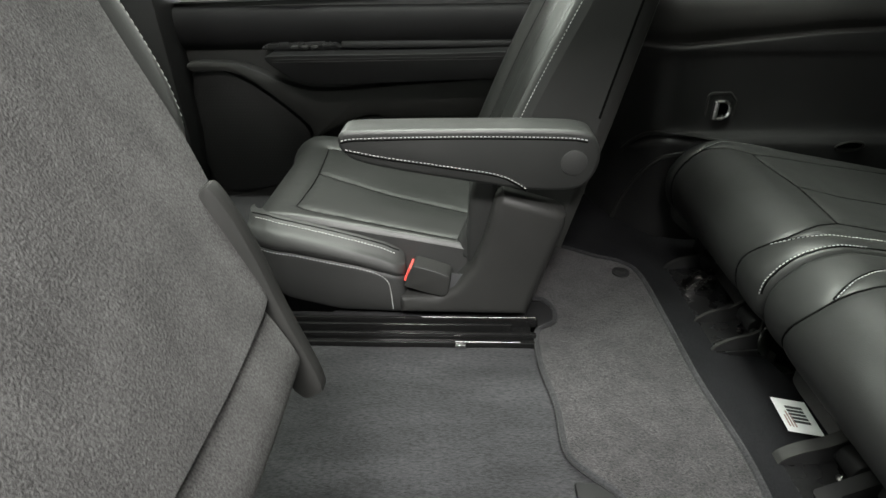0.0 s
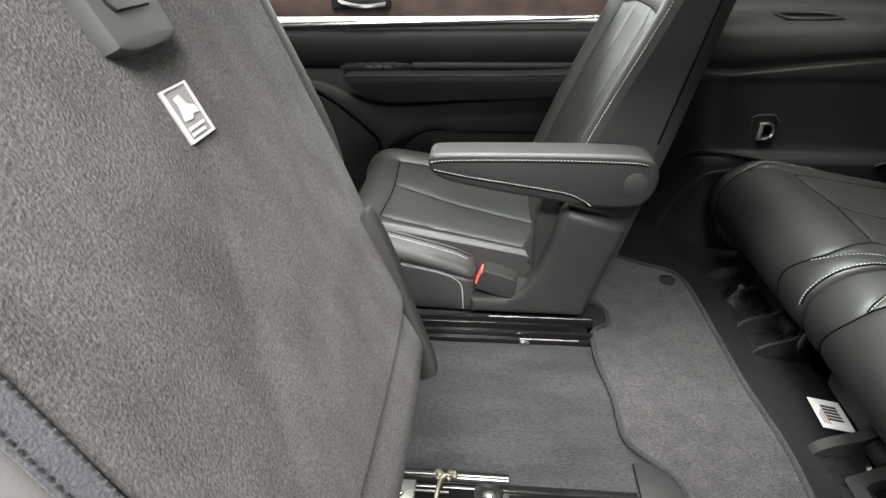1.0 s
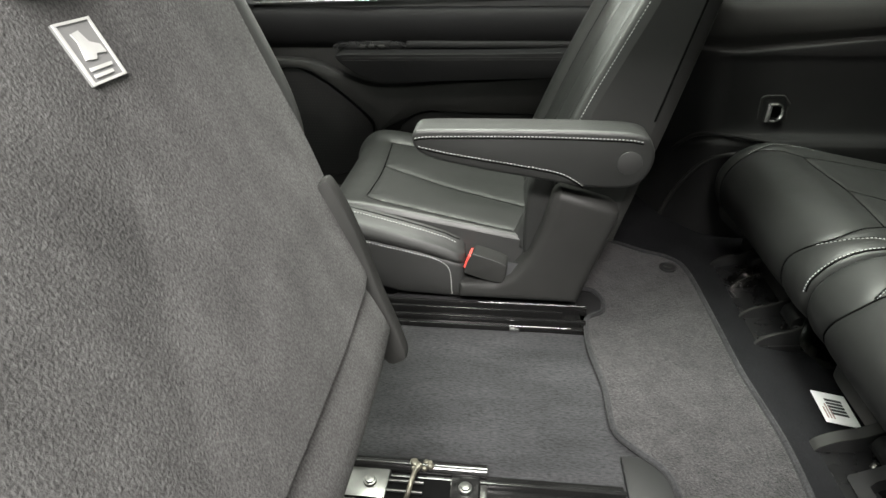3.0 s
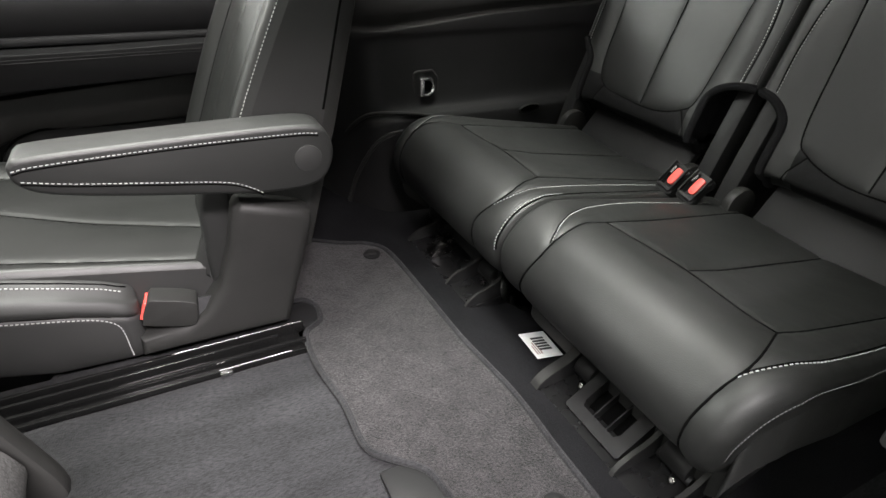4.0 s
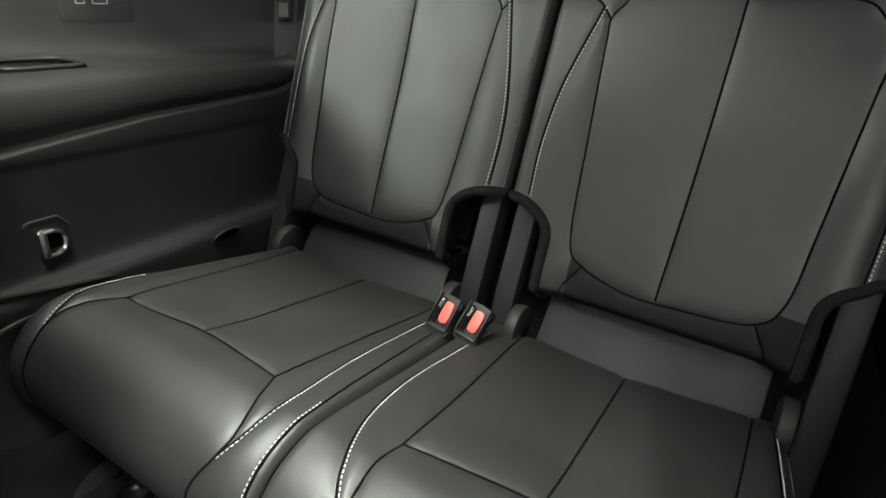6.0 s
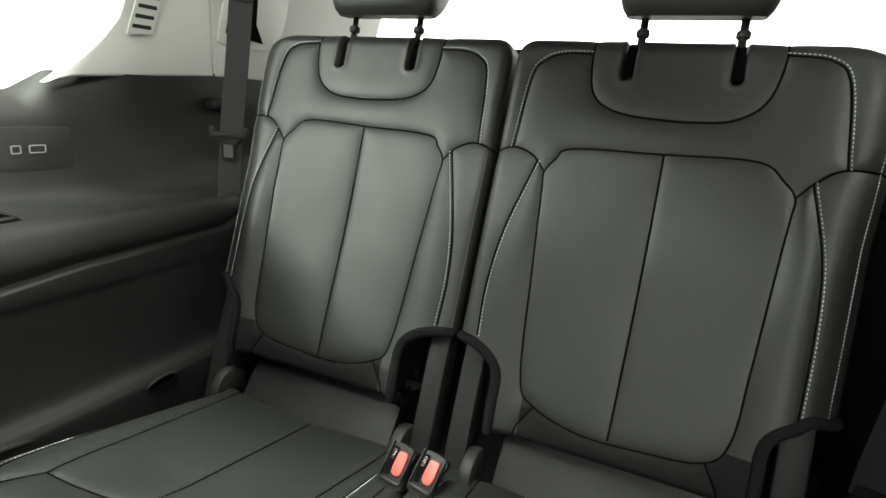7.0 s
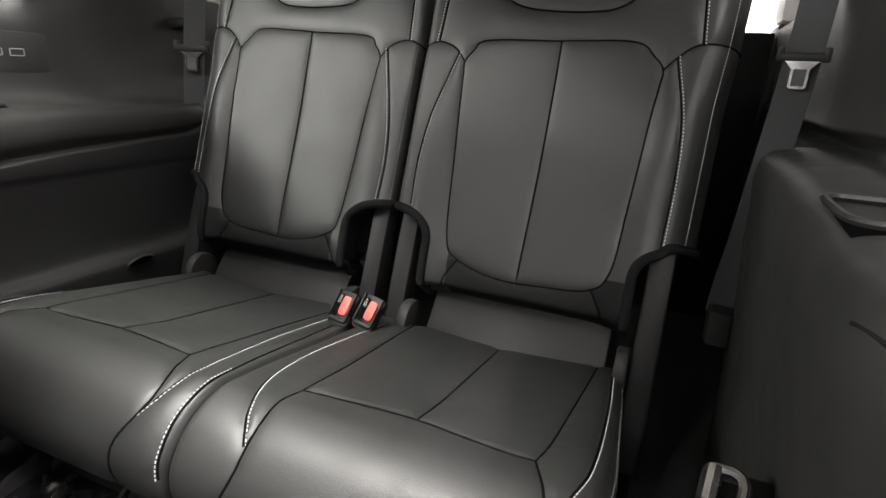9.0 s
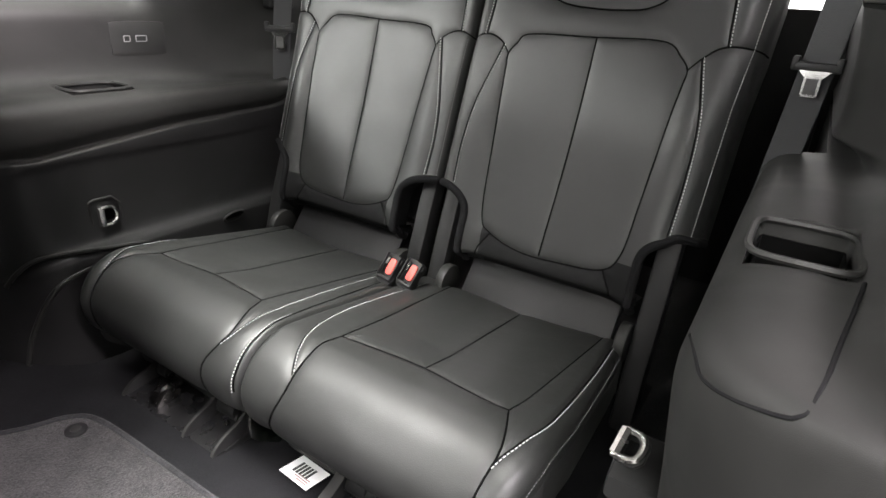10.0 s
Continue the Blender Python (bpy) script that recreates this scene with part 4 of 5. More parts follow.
def third_row_cushion(side):
    y_of = (lambda u: MID - u) if side > 0 else (lambda u: MID + u)
    seat = SEATS[side]
    cross = spline([(0.099, 0.0), (0.182, 0.010), (0.258, 0.016), (0.342, 0.006), (0.413, 0.0)], 8)
    mid = [(0.258, 0.016), (0.258, 0.39)]
    inner = spline([(0.099, 0.0), (0.095, 0.14), (0.085, 0.317), (0.083, 0.40)], 8)
    outer = spline([(0.413, 0.0), (0.420, 0.05), (0.425, 0.15), (0.433, 0.33), (0.435, 0.40)], 8)
    branch_out = spline([(0.413, 0.0), (0.440, -0.075), (0.437, -0.13), (0.428, -0.20), (0.42, -0.29)], 8)
    edge_st = spline([(0.462, 0.36), (0.471, 0.2), (0.473, 0.04), (0.465, -0.034), (0.440, -0.10)], 8)
    if side > 0:
        branch_in = spline([(0.099, 0.0), (0.094, -0.04), (0.099, -0.10), (0.097, -0.15), (0.07, -0.22), (0.06, -0.29)], 8)
        stitch_in = spline([(0.036, 0.34), (0.026, 0.167), (0.028, 0.081), (0.042, 0.0), (0.069, -0.068), (0.084, -0.094), (0.096, -0.114)], 8)
        extra = []
    else:
        branch_in = spline([(0.099, 0.0), (0.066, -0.082), (0.068, -0.12), (0.09, -0.178), (0.095, -0.29)], 8)
        stitch_in = spline([(0.058, 0.36), (0.061, 0.13), (0.05, -0.02), (0.054, -0.087), (0.067, -0.12)], 8)
        extra = [spline([(0.030, 0.30), (0.022, 0.1), (0.014, -0.05), (0.013, -0.137), (0.012, -0.19)], 8)]
    seams = [cross, mid, inner, outer, branch_out, branch_in, stitch_in, edge_st] + extra

    def wide(s):
        return 0.003 + 0 * s, np.interp(s, [-0.32, -0.22, -0.07, 0.05, 0.3, 0.42], [0.462, 0.48, 0.500, 0.502, 0.488, 0.478])

    pad = Pad(CUSH, (0.71, 0.246), y_of, wide, None, 0.0035, seams, puff=0.0045, groove=0.0006, gw=0.003, radii=(0.014, 0.035, 0.02, 0.02), thick=0.05,
              crown=lambda u, s: 0.006 * np.exp(-((u - 0.46) / 0.05) ** 2) - 0.008 * np.exp(-((u - 0.258) / 0.13) ** 2) * np.clip(s / 0.1, 0, 1)
              - 0.006 * np.clip((0.05 - u) / 0.05, 0, 1) ** 2 * np.clip((-s - 0.05) / 0.1, 0, 1))
    ins = np.vstack([cross, outer[1:], inner[::-1]])
    pad.build(seat, [("cushion_insert", lambda u, s: inside(ins, u, s) & (u < 0.258)), ("cushion_insert", lambda u, s: inside(ins, u, s)),
                     ("front_roll", lambda u, s: (s < 0.016) & (u > np.interp(s, branch_in[::-1, 1], branch_in[::-1, 0])) & (u < np.interp(s, branch_out[::-1, 1], branch_out[::-1, 0]))),
                     ("cushion_inner_bolster", lambda u, s: u < 0.2)], LEATHER, "cushion_outer_bolster", "cushion_side", LEATHER_SIDE, (0.0, 0, -0.075))
    pad.welts(seat, seams)
    pad.stitches(seat, [offset(stitch_in, 0.0035 if side > 0 else -0.0035), (offset(edge_st, 0.003) if side > 0 else offset(edge_st, 0.003)[int(len(offset(edge_st, 0.003)) * 0.62):])] + ([offset(e, 0.002)[int(len(offset(e, 0.002)) * 0.62):] for e in extra]))
    hem = [(wide(np.array([s]))[1][0] - 0.003, s) for s in np.linspace(0.34 if side > 0 else -0.03, -0.2, 120)]
    pad.stitches(seat, [hem], 0.006, width=0.0011, material=STITCH_DIM)
    return pad


third_row_cushion(1)
third_row_cushion(-1)


def third_row_base():
    f = thing("seat_riser", "black seat frame with hinge covers below the third row", "seat frame")
    for sg in (1, -1):
        bm = bmesh.new()
        prism(bm, [(1.085, 0.150), (1.105, 0.150), (1.175, 0.236), (1.160, 0.244)], "y", MID - sg * 0.10, MID - sg * 0.445, 0.003)
        part("rear_strip", bm, PLASTIC_DARK, f, "flat dark grey strip behind the cushion")
        for u0, u1 in ((0.014, 0.052), (0.486, 0.528)):
            bm = bmesh.new()
            prism(bm, [(1.045, 0.02), (1.11, 0.02), (1.125, 0.12), (1.16, 0.24), (1.205, 0.40), (1.165, 0.41), (1.135, 0.33), (1.10, 0.23), (1.07, 0.13)], "y", MID - sg * u0, MID - sg * u1, 0.006)
            part("hinge_bracket", bm, PLASTIC_DARK, f)
            bm = bmesh.new()
            cyl(bm, (1.095, MID - sg * (u1 + 0.014 if u0 < 0.1 else u0 - 0.014), 0.185), (0, 1, 0), 0.041, 0.022, 32, 0.005)
            part("hinge_disc", bm, PLASTIC, f)
    bm = bmesh.new()
    box(bm, (0.66, 0.42, 0.03), (1.12, 1.32, 0.12), 0.02)
    part("pan", bm, PLASTIC_DARK, f)

    def cover(y0, y1, fins, pivots, label):
        c = thing("leg_cover", label, "cover")
        bm = bmesh.new()
        prism(bm, [(0.560, -0.018), (0.70, -0.030), (0.70, 0.004), (0.64, -0.006), (0.585, -0.012), (0.562, -0.013)], "y", y0, y1, 0.002)
        part("base", bm, GLOSS_BLACK, c)
        for y, w, tall in fins:
            arc = spline([(0.562, -0.014), (0.570, -0.002), (0.592, 0.012), (0.630, 0.026 * tall), (0.672, 0.058 * tall), (0.715, 0.105 * tall)], 5)
            bm = bmesh.new()
            prism(bm, arc.tolist() + [(0.715, -0.03), (0.60, -0.02), (0.566, -0.018)], "y", y - w / 2, y + w / 2, 0.0014, 2)
            fin = part("fin", bm, PLASTIC_DARK, c)
            # Lighter strip paints the light caught along the fin's top edge.
            bm = bmesh.new()
            strap(bm, [(x - 0.002, y, z + 0.0018) for x, z in arc], (0, 1, 0), w + 0.002, 0.0024)
            part("fin_edge_glint", bm, PLASTIC, fin)
        for y, w in pivots:
            bm = bmesh.new()
            cyl(bm, (0.648, y, 0.022), (0, 1, 0), 0.019, w, 24, 0.003)
            cyl(bm, (0.640, y, 0.012), (0, 1, 0), 0.008, w + 0.012, 14, 0.001)
            box(bm, (0.655, y - w * 0.35, -0.02), (0.70, y + w * 0.35, 0.06), 0.006)
            pv = part("pivot", bm, PLASTIC_DARK, c)
            bm = bmesh.new()
            cyl(bm, (0.624, y - 0.25 * w, 0.004), (-0.8, 0, 0.6), 0.0055, 0.008, 6, 0.001)
            part("bolt", bm, STEEL, pv, "bright steel bolt")
        c.location.y = -0.011
        return c

    cover(0.962, 1.262, [(1.256, 0.005, 0.9), (1.055, 0.005, 1.0), (0.968, 0.005, 1.05)], [(1.018, 0.05), (1.225, 0.03)], "black plastic leg cover with curved fins under the third-row seat")
    c = cover(0.435, 0.735, [(0.722, 0.018, 1.05), (0.528, 0.006, 1.05), (0.445, 0.006, 1.05)], [(0.688, 0.04), (0.488, 0.05)], "black plastic leg cover with a ribbed window under the third-row seat")
    # the window of the second cover: a sloping frame with ribs behind it
    m = facing(0.582, 0.604, -0.006, (0.13, 0, 0.085), (-0.085, 0, 0.13))
    bm = bmesh.new()
    hole = [(0.040 * k0, 0.020 + 0.084 * k1) for k0, k1 in ((-1, 0.12), (-0.88, 0), (0.88, 0), (1, 0.12), (1, 0.88), (0.88, 1), (-0.88, 1), (-1, 0.88))]
    rim = [(0.062 * k0, 0.128 * k1) for k0, k1 in ((-1, 0.03), (-0.95, 0), (0.95, 0), (1, 0.03), (1, 0.97), (0.95, 1), (-0.95, 1), (-1, 0.97))]
    rings = [[bm.verts.new(m @ Vector((*p, h))) for p in pts] for pts, h in ((hole, -0.02), (hole, 0.002), (rim, 0.0), (rim, -0.02))]
    for r0, r1 in zip(rings, rings[1:]):
        for i in range(8):
            bm.faces.new((r0[i], r0[(i + 1) % 8], r1[(i + 1) % 8], r1[i]))
    part("window_frame", bm, PLASTIC_DARK, c)
    # Near-black sheet paints the shade behind the ribs.
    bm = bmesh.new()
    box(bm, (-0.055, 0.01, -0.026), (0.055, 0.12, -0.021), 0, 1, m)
    part("window_back_shade", bm, SEAM_AND_SHADE, c)
    for k0 in (-0.016, 0.014):
        bm = bmesh.new()
        box(bm, (k0 - 0.0015, 0.018, -0.022), (k0 + 0.0015, 0.106, -0.006), 0.0005, 1, m)
        part("window_rib", bm, PLASTIC_DARK, c)
    bm = bmesh.new()
    prism(bm, spline([(0.578, -0.012), (0.588, 0.006), (0.606, 0.020), (0.626, 0.026), (0.640, 0.020), (0.622, -0.012)], 3, True).tolist(), "y", 1.150, 1.186, 0.004)
    part("catch", bm, STEEL, None)


third_row_base()
tagged(bpy.data.objects["catch"], "small grey metal catch on the floor under the seat", "catch")


def buckle(m, name, label, webbing=True):
    b = thing(name, label, "seat belt buckle")
    bm = bmesh.new()
    prism(bm, spline([(-0.020, -0.034), (-0.0195, 0.0), (-0.021, 0.028), (0.021, 0.028), (0.0195, 0.0), (0.020, -0.034)], 4, True).tolist(), "z", -0.011, 0.010, 0.004, 2)
    part("housing", bm, PLASTIC_DARK, b)
    for x0, x1 in ((-0.0205, -0.0165), (0.0165, 0.0205)):
        bm = bmesh.new()
        box(bm, (x0, -0.026, 0.004), (x1, 0.030, 0.0165), 0.0018, 2)
        part("side_rail", bm, PLASTIC_DARK, b)
    bm = bmesh.new()
    box(bm, (-0.018, -0.029, 0.004), (0.018, -0.022, 0.0155), 0.0025, 2)
    part("lower_rim", bm, PLASTIC_DARK, b)
    bm = bmesh.new()
    prism(bm, spline([(-0.0025, -0.013), (-0.0035, 0.012), (-0.001, 0.020), (0.011, 0.020), (0.0140, 0.012), (0.0130, -0.013)], 3, True).tolist(), "z", 0.006, 0.0155, 0.003, 2)
    part("release_button", bm, RED, b, "red release button")
    # Black bar stands for the dark inside the buckle's slot.
    bm = bmesh.new()
    box(bm, (-0.0150, -0.020, 0.0090), (-0.0060, 0.024, 0.0112), 0.0008, 1)
    part("slot", bm, SEAM_AND_SHADE, b)
    bm = bmesh.new()
    box(bm, (-0.0145, 0.004, 0.0105), (-0.0085, 0.021, 0.0122), 0.0006, 1)
    part("metal_tongue_guide", bm, STEEL, b)
    bm = bmesh.new()
    strap(bm, [(0, -0.03, 0.0), (0, -0.06, -0.004), (0, -0.10, -0.02)], (1, 0, 0), 0.036, 0.003)
    part("stalk", bm, BELT, b)
    b.matrix_world = m
    return b


buckle(facing(0.998, 0.889, 0.227, (0.55, -0.12, 0.75), (-0.8, 0.05, 0.6)), "seat_belt_buckle", "black seat belt buckle with red button between the third-row seats")
buckle(facing(1.006, 0.841, 0.225, (0.55, -0.16, 0.75), (-0.8, -0.05, 0.6)), "seat_belt_buckle", "black seat belt buckle with red button between the third-row seats")


def belt(side):
    b = thing("seat_belt", "black seat belt hanging beside the third row with a chrome tongue", "seat belt", group="third row belts")
    bm = bmesh.new()
    far = [(1.30, 1.475, 1.06), (1.285, 1.485, 0.85), (1.275, 1.50, 0.67), (1.268, 1.515, 0.45), (1.24, 1.52, 0.21), (1.20, 1.50, 0.10)]
    close = [(1.285, 0.205, 1.06), (1.245, 0.212, 0.86), (1.212, 0.222, 0.69), (1.199, 0.240, 0.46), (1.194, 0.252, 0.34), (1.190, 0.256, 0.285)]
    strap(bm, [tuple(p) for p in spline(far if side > 0 else close, 8)], (-0.5, 0.85, 0) if side > 0 else (0.2, 1, 0), 0.05, 0.002)
    part("webbing", bm, BELT, b)
    t = Matrix.Translation((1.268, 1.50, 0.665) if side > 0 else (1.205, 0.222, 0.700)) @ pose(0, 0, 0, 0, 0, 28 if side > 0 else -10) @ Matrix.Scale(1 if side > 0 else 0.85, 4)
    bm = bmesh.new()
    box(bm, (-0.010, -0.040, 0.0), (0.006, 0.040, 0.016), 0.005, 2, t)
    for k in (-1, 1):
        box(bm, (-0.010, k * 0.036 - 0.006, 0.0), (0.006, k * 0.036 + 0.006, 0.026), 0.004, 2, t)
    tongue = part("tongue", bm, PLASTIC_DARK, b)
    bm = bmesh.new()
    prism(bm, [(-0.028, 0.002), (-0.015, -0.012), (-0.015, -0.042), (-0.011, -0.046), (0.011, -0.046), (0.015, -0.042), (0.015, -0.012), (0.028, 0.002)], "x", -0.0085, -0.0060, 0.0006, 1, t)
    part("latch_plate", bm, CHROME, tongue, "chrome latch plate")
    # Near-black box stands for the hole in the plate.
    bm = bmesh.new()
    box(bm, (-0.0095, -0.0100, -0.0405), (-0.0084, 0.0100, -0.012), 0, 2, t)
    part("slot", bm, INK, tongue)
    if side < 0:
        bm = bmesh.new()
        prism(bm, [(1.165, 0.235), (1.172, 0.292), (1.186, 0.302), (1.210, 0.300), (1.214, 0.262), (1.198, 0.228)], "y", 0.236, 0.276, 0.007, 2)
        part("anchor", bm, PLASTIC_DARK, b)
    bm = bmesh.new()
    gx, gy = (1.286, 1.482) if side > 0 else (1.268, 0.208)
    box(bm, (gx - 0.024, gy - 0.042, 0.955), (gx + 0.024, gy + 0.042, 1.03), 0.014, 3)
    part("guide", bm, TRIM_GREY, b)


belt(1)
belt(-1)

# ---- second row, far seat ----


def second_row_seat():
    seat = thing("captain_chair", "black leather second-row chair with armrest and pale stitching", "car seat")
    y0 = 1.035
    y_of = lambda u: y0 + u
    cross = spline([(0.065, 0.0), (0.2, 0.006), (0.375, -0.004)], 8)
    near_seam = spline([(0.063, 0.0), (0.050, 0.03), (0.042, 0.12), (0.034, 0.25), (0.030, 0.38)], 8)
    far_seam = spline([(0.375, -0.004), (0.37, 0.15), (0.36, 0.38)], 8)
    pleats = [spline([(0.228, 0.006), (0.20, 0.09), (0.175, 0.19), (0.150, 0.40)], 8)]

    def wide(s):
        return 0.014 + 0 * s, 0.46 + 0 * s

    pad = Pad([(-0.275, 0.03), (-0.305, 0.10), (-0.31, 0.165), (-0.28, 0.207), (-0.222, 0.212), (-0.05, 0.182), (0.20, 0.135)], (-0.222, 0.212), y_of, wide, None, 0.004,
              [cross, near_seam, far_seam] + [np.array(p) for p in pleats], puff=0.0055, groove=0.0006, gw=0.003, radii=(0.012, 0.03, 0.02, 0.01), thick=0.05,
              crown=lambda u, s: 0.002 * np.exp(-((u - 0.035) / 0.04) ** 2) + 0.012 * np.exp(-((u - 0.42) / 0.04) ** 2))
    ins = np.vstack([cross, far_seam[1:], near_seam[::-1]])
    pad.build(seat, [("cushion_insert", lambda u, s: inside(ins, u, s)), ("cushion_front", lambda u, s: (s < 0.01) & (u > 0.05) & (u < 0.40))], LEATHER, "cushion_bolster", "cushion_side", LEATHER_SIDE, (0.0, 0, -0.13))
    pad.welts(seat, [cross, near_seam, far_seam] + pleats)
    # leather side cheek of the cushion: an upper and a lower panel with two stitched lines
    top_z = lambda x: np.interp(x, [-0.31, -0.285, -0.263, -0.219, -0.161, -0.096, -0.051, -0.025, -0.01], [0.208, 0.216, 0.218, 0.209, 0.194, 0.176, 0.162, 0.149, 0.140])
    mid_z = lambda x: np.interp(x, [-0.31, -0.269, -0.226, -0.162, -0.096, -0.064, -0.01], [0.166, 0.165, 0.161, 0.147, 0.132, 0.122, 0.104])
    low_z = lambda x: np.interp(x, [-0.31, -0.236, -0.144, -0.01], [0.075, 0.043, 0.018, 0.012])

    def cheek_section(x):
        t, m, b = top_z(x), mid_z(x), low_z(x)
        sec = spline([(1.068, t - 0.002), (1.048, t + 0.003), (1.037, t - 0.002), (1.024, t - 0.013), (1.014, m + 0.6 * (t - m)), (1.008, m + 0.30 * (t - m)), (1.0105, m + 0.004), (1.0140, m),
                      (1.0115, m - 0.005), (1.0105, m - 0.014), (1.011, b + 0.55 * (m - b)), (1.016, b + 0.26 * (m - b)), (1.028, b + 0.006), (1.055, b)], 5)
        u, w = np.clip((-0.225 - x) / 0.09, 0, 1), np.clip((x + 0.034) / 0.024, 0, 1)
        sec[:, 0] += 0.075 * (1 - math.sqrt(1 - 0.985 * u * u)) + 0.020 * (1 - math.sqrt(1 - 0.985 * w * w))
        return sec

    xs = np.r_[np.linspace(-0.313, -0.225, 26), np.linspace(-0.220, -0.04, 30), np.linspace(-0.034, -0.0102, 10)]
    rows = [cheek_section(x) for x in xs]
    cut = int(np.argmin(np.linalg.norm(rows[30] - np.array([1.0140, mid_z(xs[30])]), axis=1)))
    grid = np.array([[(x, y, z) for y, z in r] for x, r in zip(xs, rows)])
    back_end = grid[-1:].copy()
    back_end[..., 1] = 1.09
    grid = np.concatenate([grid, back_end])
    cheek = mesh_part("cushion_cheek", grid[:, :cut + 1].reshape(-1, 3), grid_faces(len(grid), cut + 1), LEATHER_SIDE, seat, angle=60)
    mesh_part("lower_cheek", grid[:, cut:].reshape(-1, 3), grid_faces(len(grid), grid.shape[1] - cut), LEATHER_SIDE, seat, angle=60)

    def on_cheek(x, z):
        r = cheek_section(x)
        r = r[8:]
        return float(np.interp(-z, -r[:, 1], r[:, 0]))

    lower = spline([(-0.285, 0.160), (-0.226, 0.156), (-0.162, 0.142), (-0.096, 0.127), (-0.064, 0.117), (-0.045, 0.104), (-0.038, 0.084), (-0.036, 0.03)], 8)
    upper = np.array([(x, top_z(x) - 0.004) for x in np.linspace(-0.290, -0.028, 60)])
    bm = bmesh.new()
    for ln in (lower, upper):
        q = resample(ln, 0.0062)
        for p0, p1 in zip(q[:-1], q[1:]):
            e, c0 = p1 - p0, (p0 + p1) / 2
            yaw = math.degrees(math.atan2(on_cheek(*p1) - on_cheek(*p0), e[0])) if abs(e[0]) > 0.002 else 0
            box(bm, (-0.0018, -0.0006, -0.0006), (0.0018, 0.0006, 0.0006), 0, 1,
                Matrix.Translation((c0[0], on_cheek(*c0) - 0.0008, c0[1] + (0.0006 if ln is upper else 0))) @ pose(0, 0, 0, 0, 0, yaw) @ pose(0, 0, 0, 0, -math.degrees(math.atan2(e[1], e[0])), 0))
    tagged(part("stitching", bm, STITCH, cheek, "pale contrast stitching"), kind="stuff")
    bm = bmesh.new()
    tube(bm, [(x, on_cheek(x, mid_z(x)) + 0.0002, mid_z(x)) for x in np.linspace(-0.30, -0.05, 50)], 0.0014, 6)
    tube(bm, [(x, on_cheek(x, top_z(x) + 0.001) + 0.0003, top_z(x) + 0.001) for x in np.linspace(-0.30, -0.022, 50)], 0.0013, 6)
    part("seam", bm, SEAM_AND_SHADE, cheek)
    # backrest
    k = math.hypot(1, 0.47)
    zz = lambda pts: [(u, (z - 0.40) * k) for u, z in pts]
    top, bottom = (0.93 - 0.40) * k, (0.13 - 0.40) * k
    ins_b = spline(zz([(0.075, 0.16), (0.072, 0.35), (0.075, 0.57), (0.10, 0.605), (0.23, 0.615), (0.36, 0.605), (0.385, 0.57), (0.388, 0.35), (0.385, 0.16)]), 8)
    pleat = [np.array(zz([(0.16, 0.16), (0.165, 0.61)])), np.array(zz([(0.29, 0.16), (0.285, 0.61)]))]
    back = Pad([(0.105, 0.13), (0.213, 0.40), (0.320, 0.63), (0.45, 0.93)], (0.213, 0.40), y_of, lambda s: (0.012 + 0 * s, 0.46 + 0 * s), (bottom, top), 0.004,
               [ins_b] + pleat, puff=0.0055, groove=0.0006, gw=0.003, radii=(0.02, 0.03, 0.02, 0.05), thick=0.10,
               crown=lambda u, s: 0.022 * np.exp(-((u - 0.03) / 0.04) ** 2) + 0.022 * np.exp(-((u - 0.43) / 0.04) ** 2))
    back.build(seat, [("back_insert", lambda u, s: inside(ins_b, u, s))], LEATHER, "back_bolster", "back_shell", LEATHER_SIDE, lambda p: (max(0.03, 0.318 + 0.24 * (p[2] - 0.38) - p[0]), 0, -0.01))
    back.welts(seat, [ins_b] + pleat)
    bm = bmesh.new()
    prism(bm, [(0.24, 0.15), (0.283, 0.15), (0.345, 0.38), (0.39, 0.57), (0.477, 0.93), (0.44, 0.93), (0.36, 0.57), (0.312, 0.38)], "y", y0 + 0.016, y0 + 0.45, 0.006)
    part("back_panel", bm, PLASTIC, seat, "dark plastic back panel")
    ln = [(0.016, s) for s in np.linspace(bottom + 0.24, top - 0.06, 80)]
    back.stitches(seat, [ln, [(0.446, s) for _, s in ln]])
    bm = bmesh.new()
    tube(bm, [(0.3165 + 0.24 * (z - 0.38), y0 + 0.009, z) for z in np.linspace(0.40, 0.92, 40)], 0.0020, 6)
    part("side_seam", bm, SEAM_AND_SHADE, seat)
    # rounded lower end of the near bolster, between the cushion and the base cover
    bm = bmesh.new()
    prism(bm, spline([(0.110, 0.118), (0.106, 0.15), (0.107, 0.21), (0.112, 0.27), (0.128, 0.305), (0.152, 0.30), (0.160, 0.27), (0.148, 0.19), (0.134, 0.125)], 5, True).tolist(), "y", 1.040, 1.105, 0.014, 4)
    part("lower_bolster", bm, LEATHER, seat)
    # armrest
    prof = spline([(-0.098, 0.384), (-0.094, 0.398), (-0.07, 0.404), (0.05, 0.406), (0.20, 0.406), (0.285, 0.401), (0.308, 0.380), (0.312, 0.35), (0.298, 0.318), (0.27, 0.305),
                   (0.205, 0.305), (0.12, 0.317), (0.02, 0.333), (-0.06, 0.350), (-0.090, 0.366)], 6, True)
    bm = bmesh.new()
    prism(bm, prof.tolist(), "y", 0.968, 1.035, 0.014, 4)
    body = part("armrest", bm, LEATHER, seat, "black leather folding armrest with pale stitching")
    bm = bmesh.new()
    up = spline([(-0.094, 0.388), (-0.06, 0.392), (0.1, 0.395), (0.25, 0.393), (0.29, 0.389)], 10)
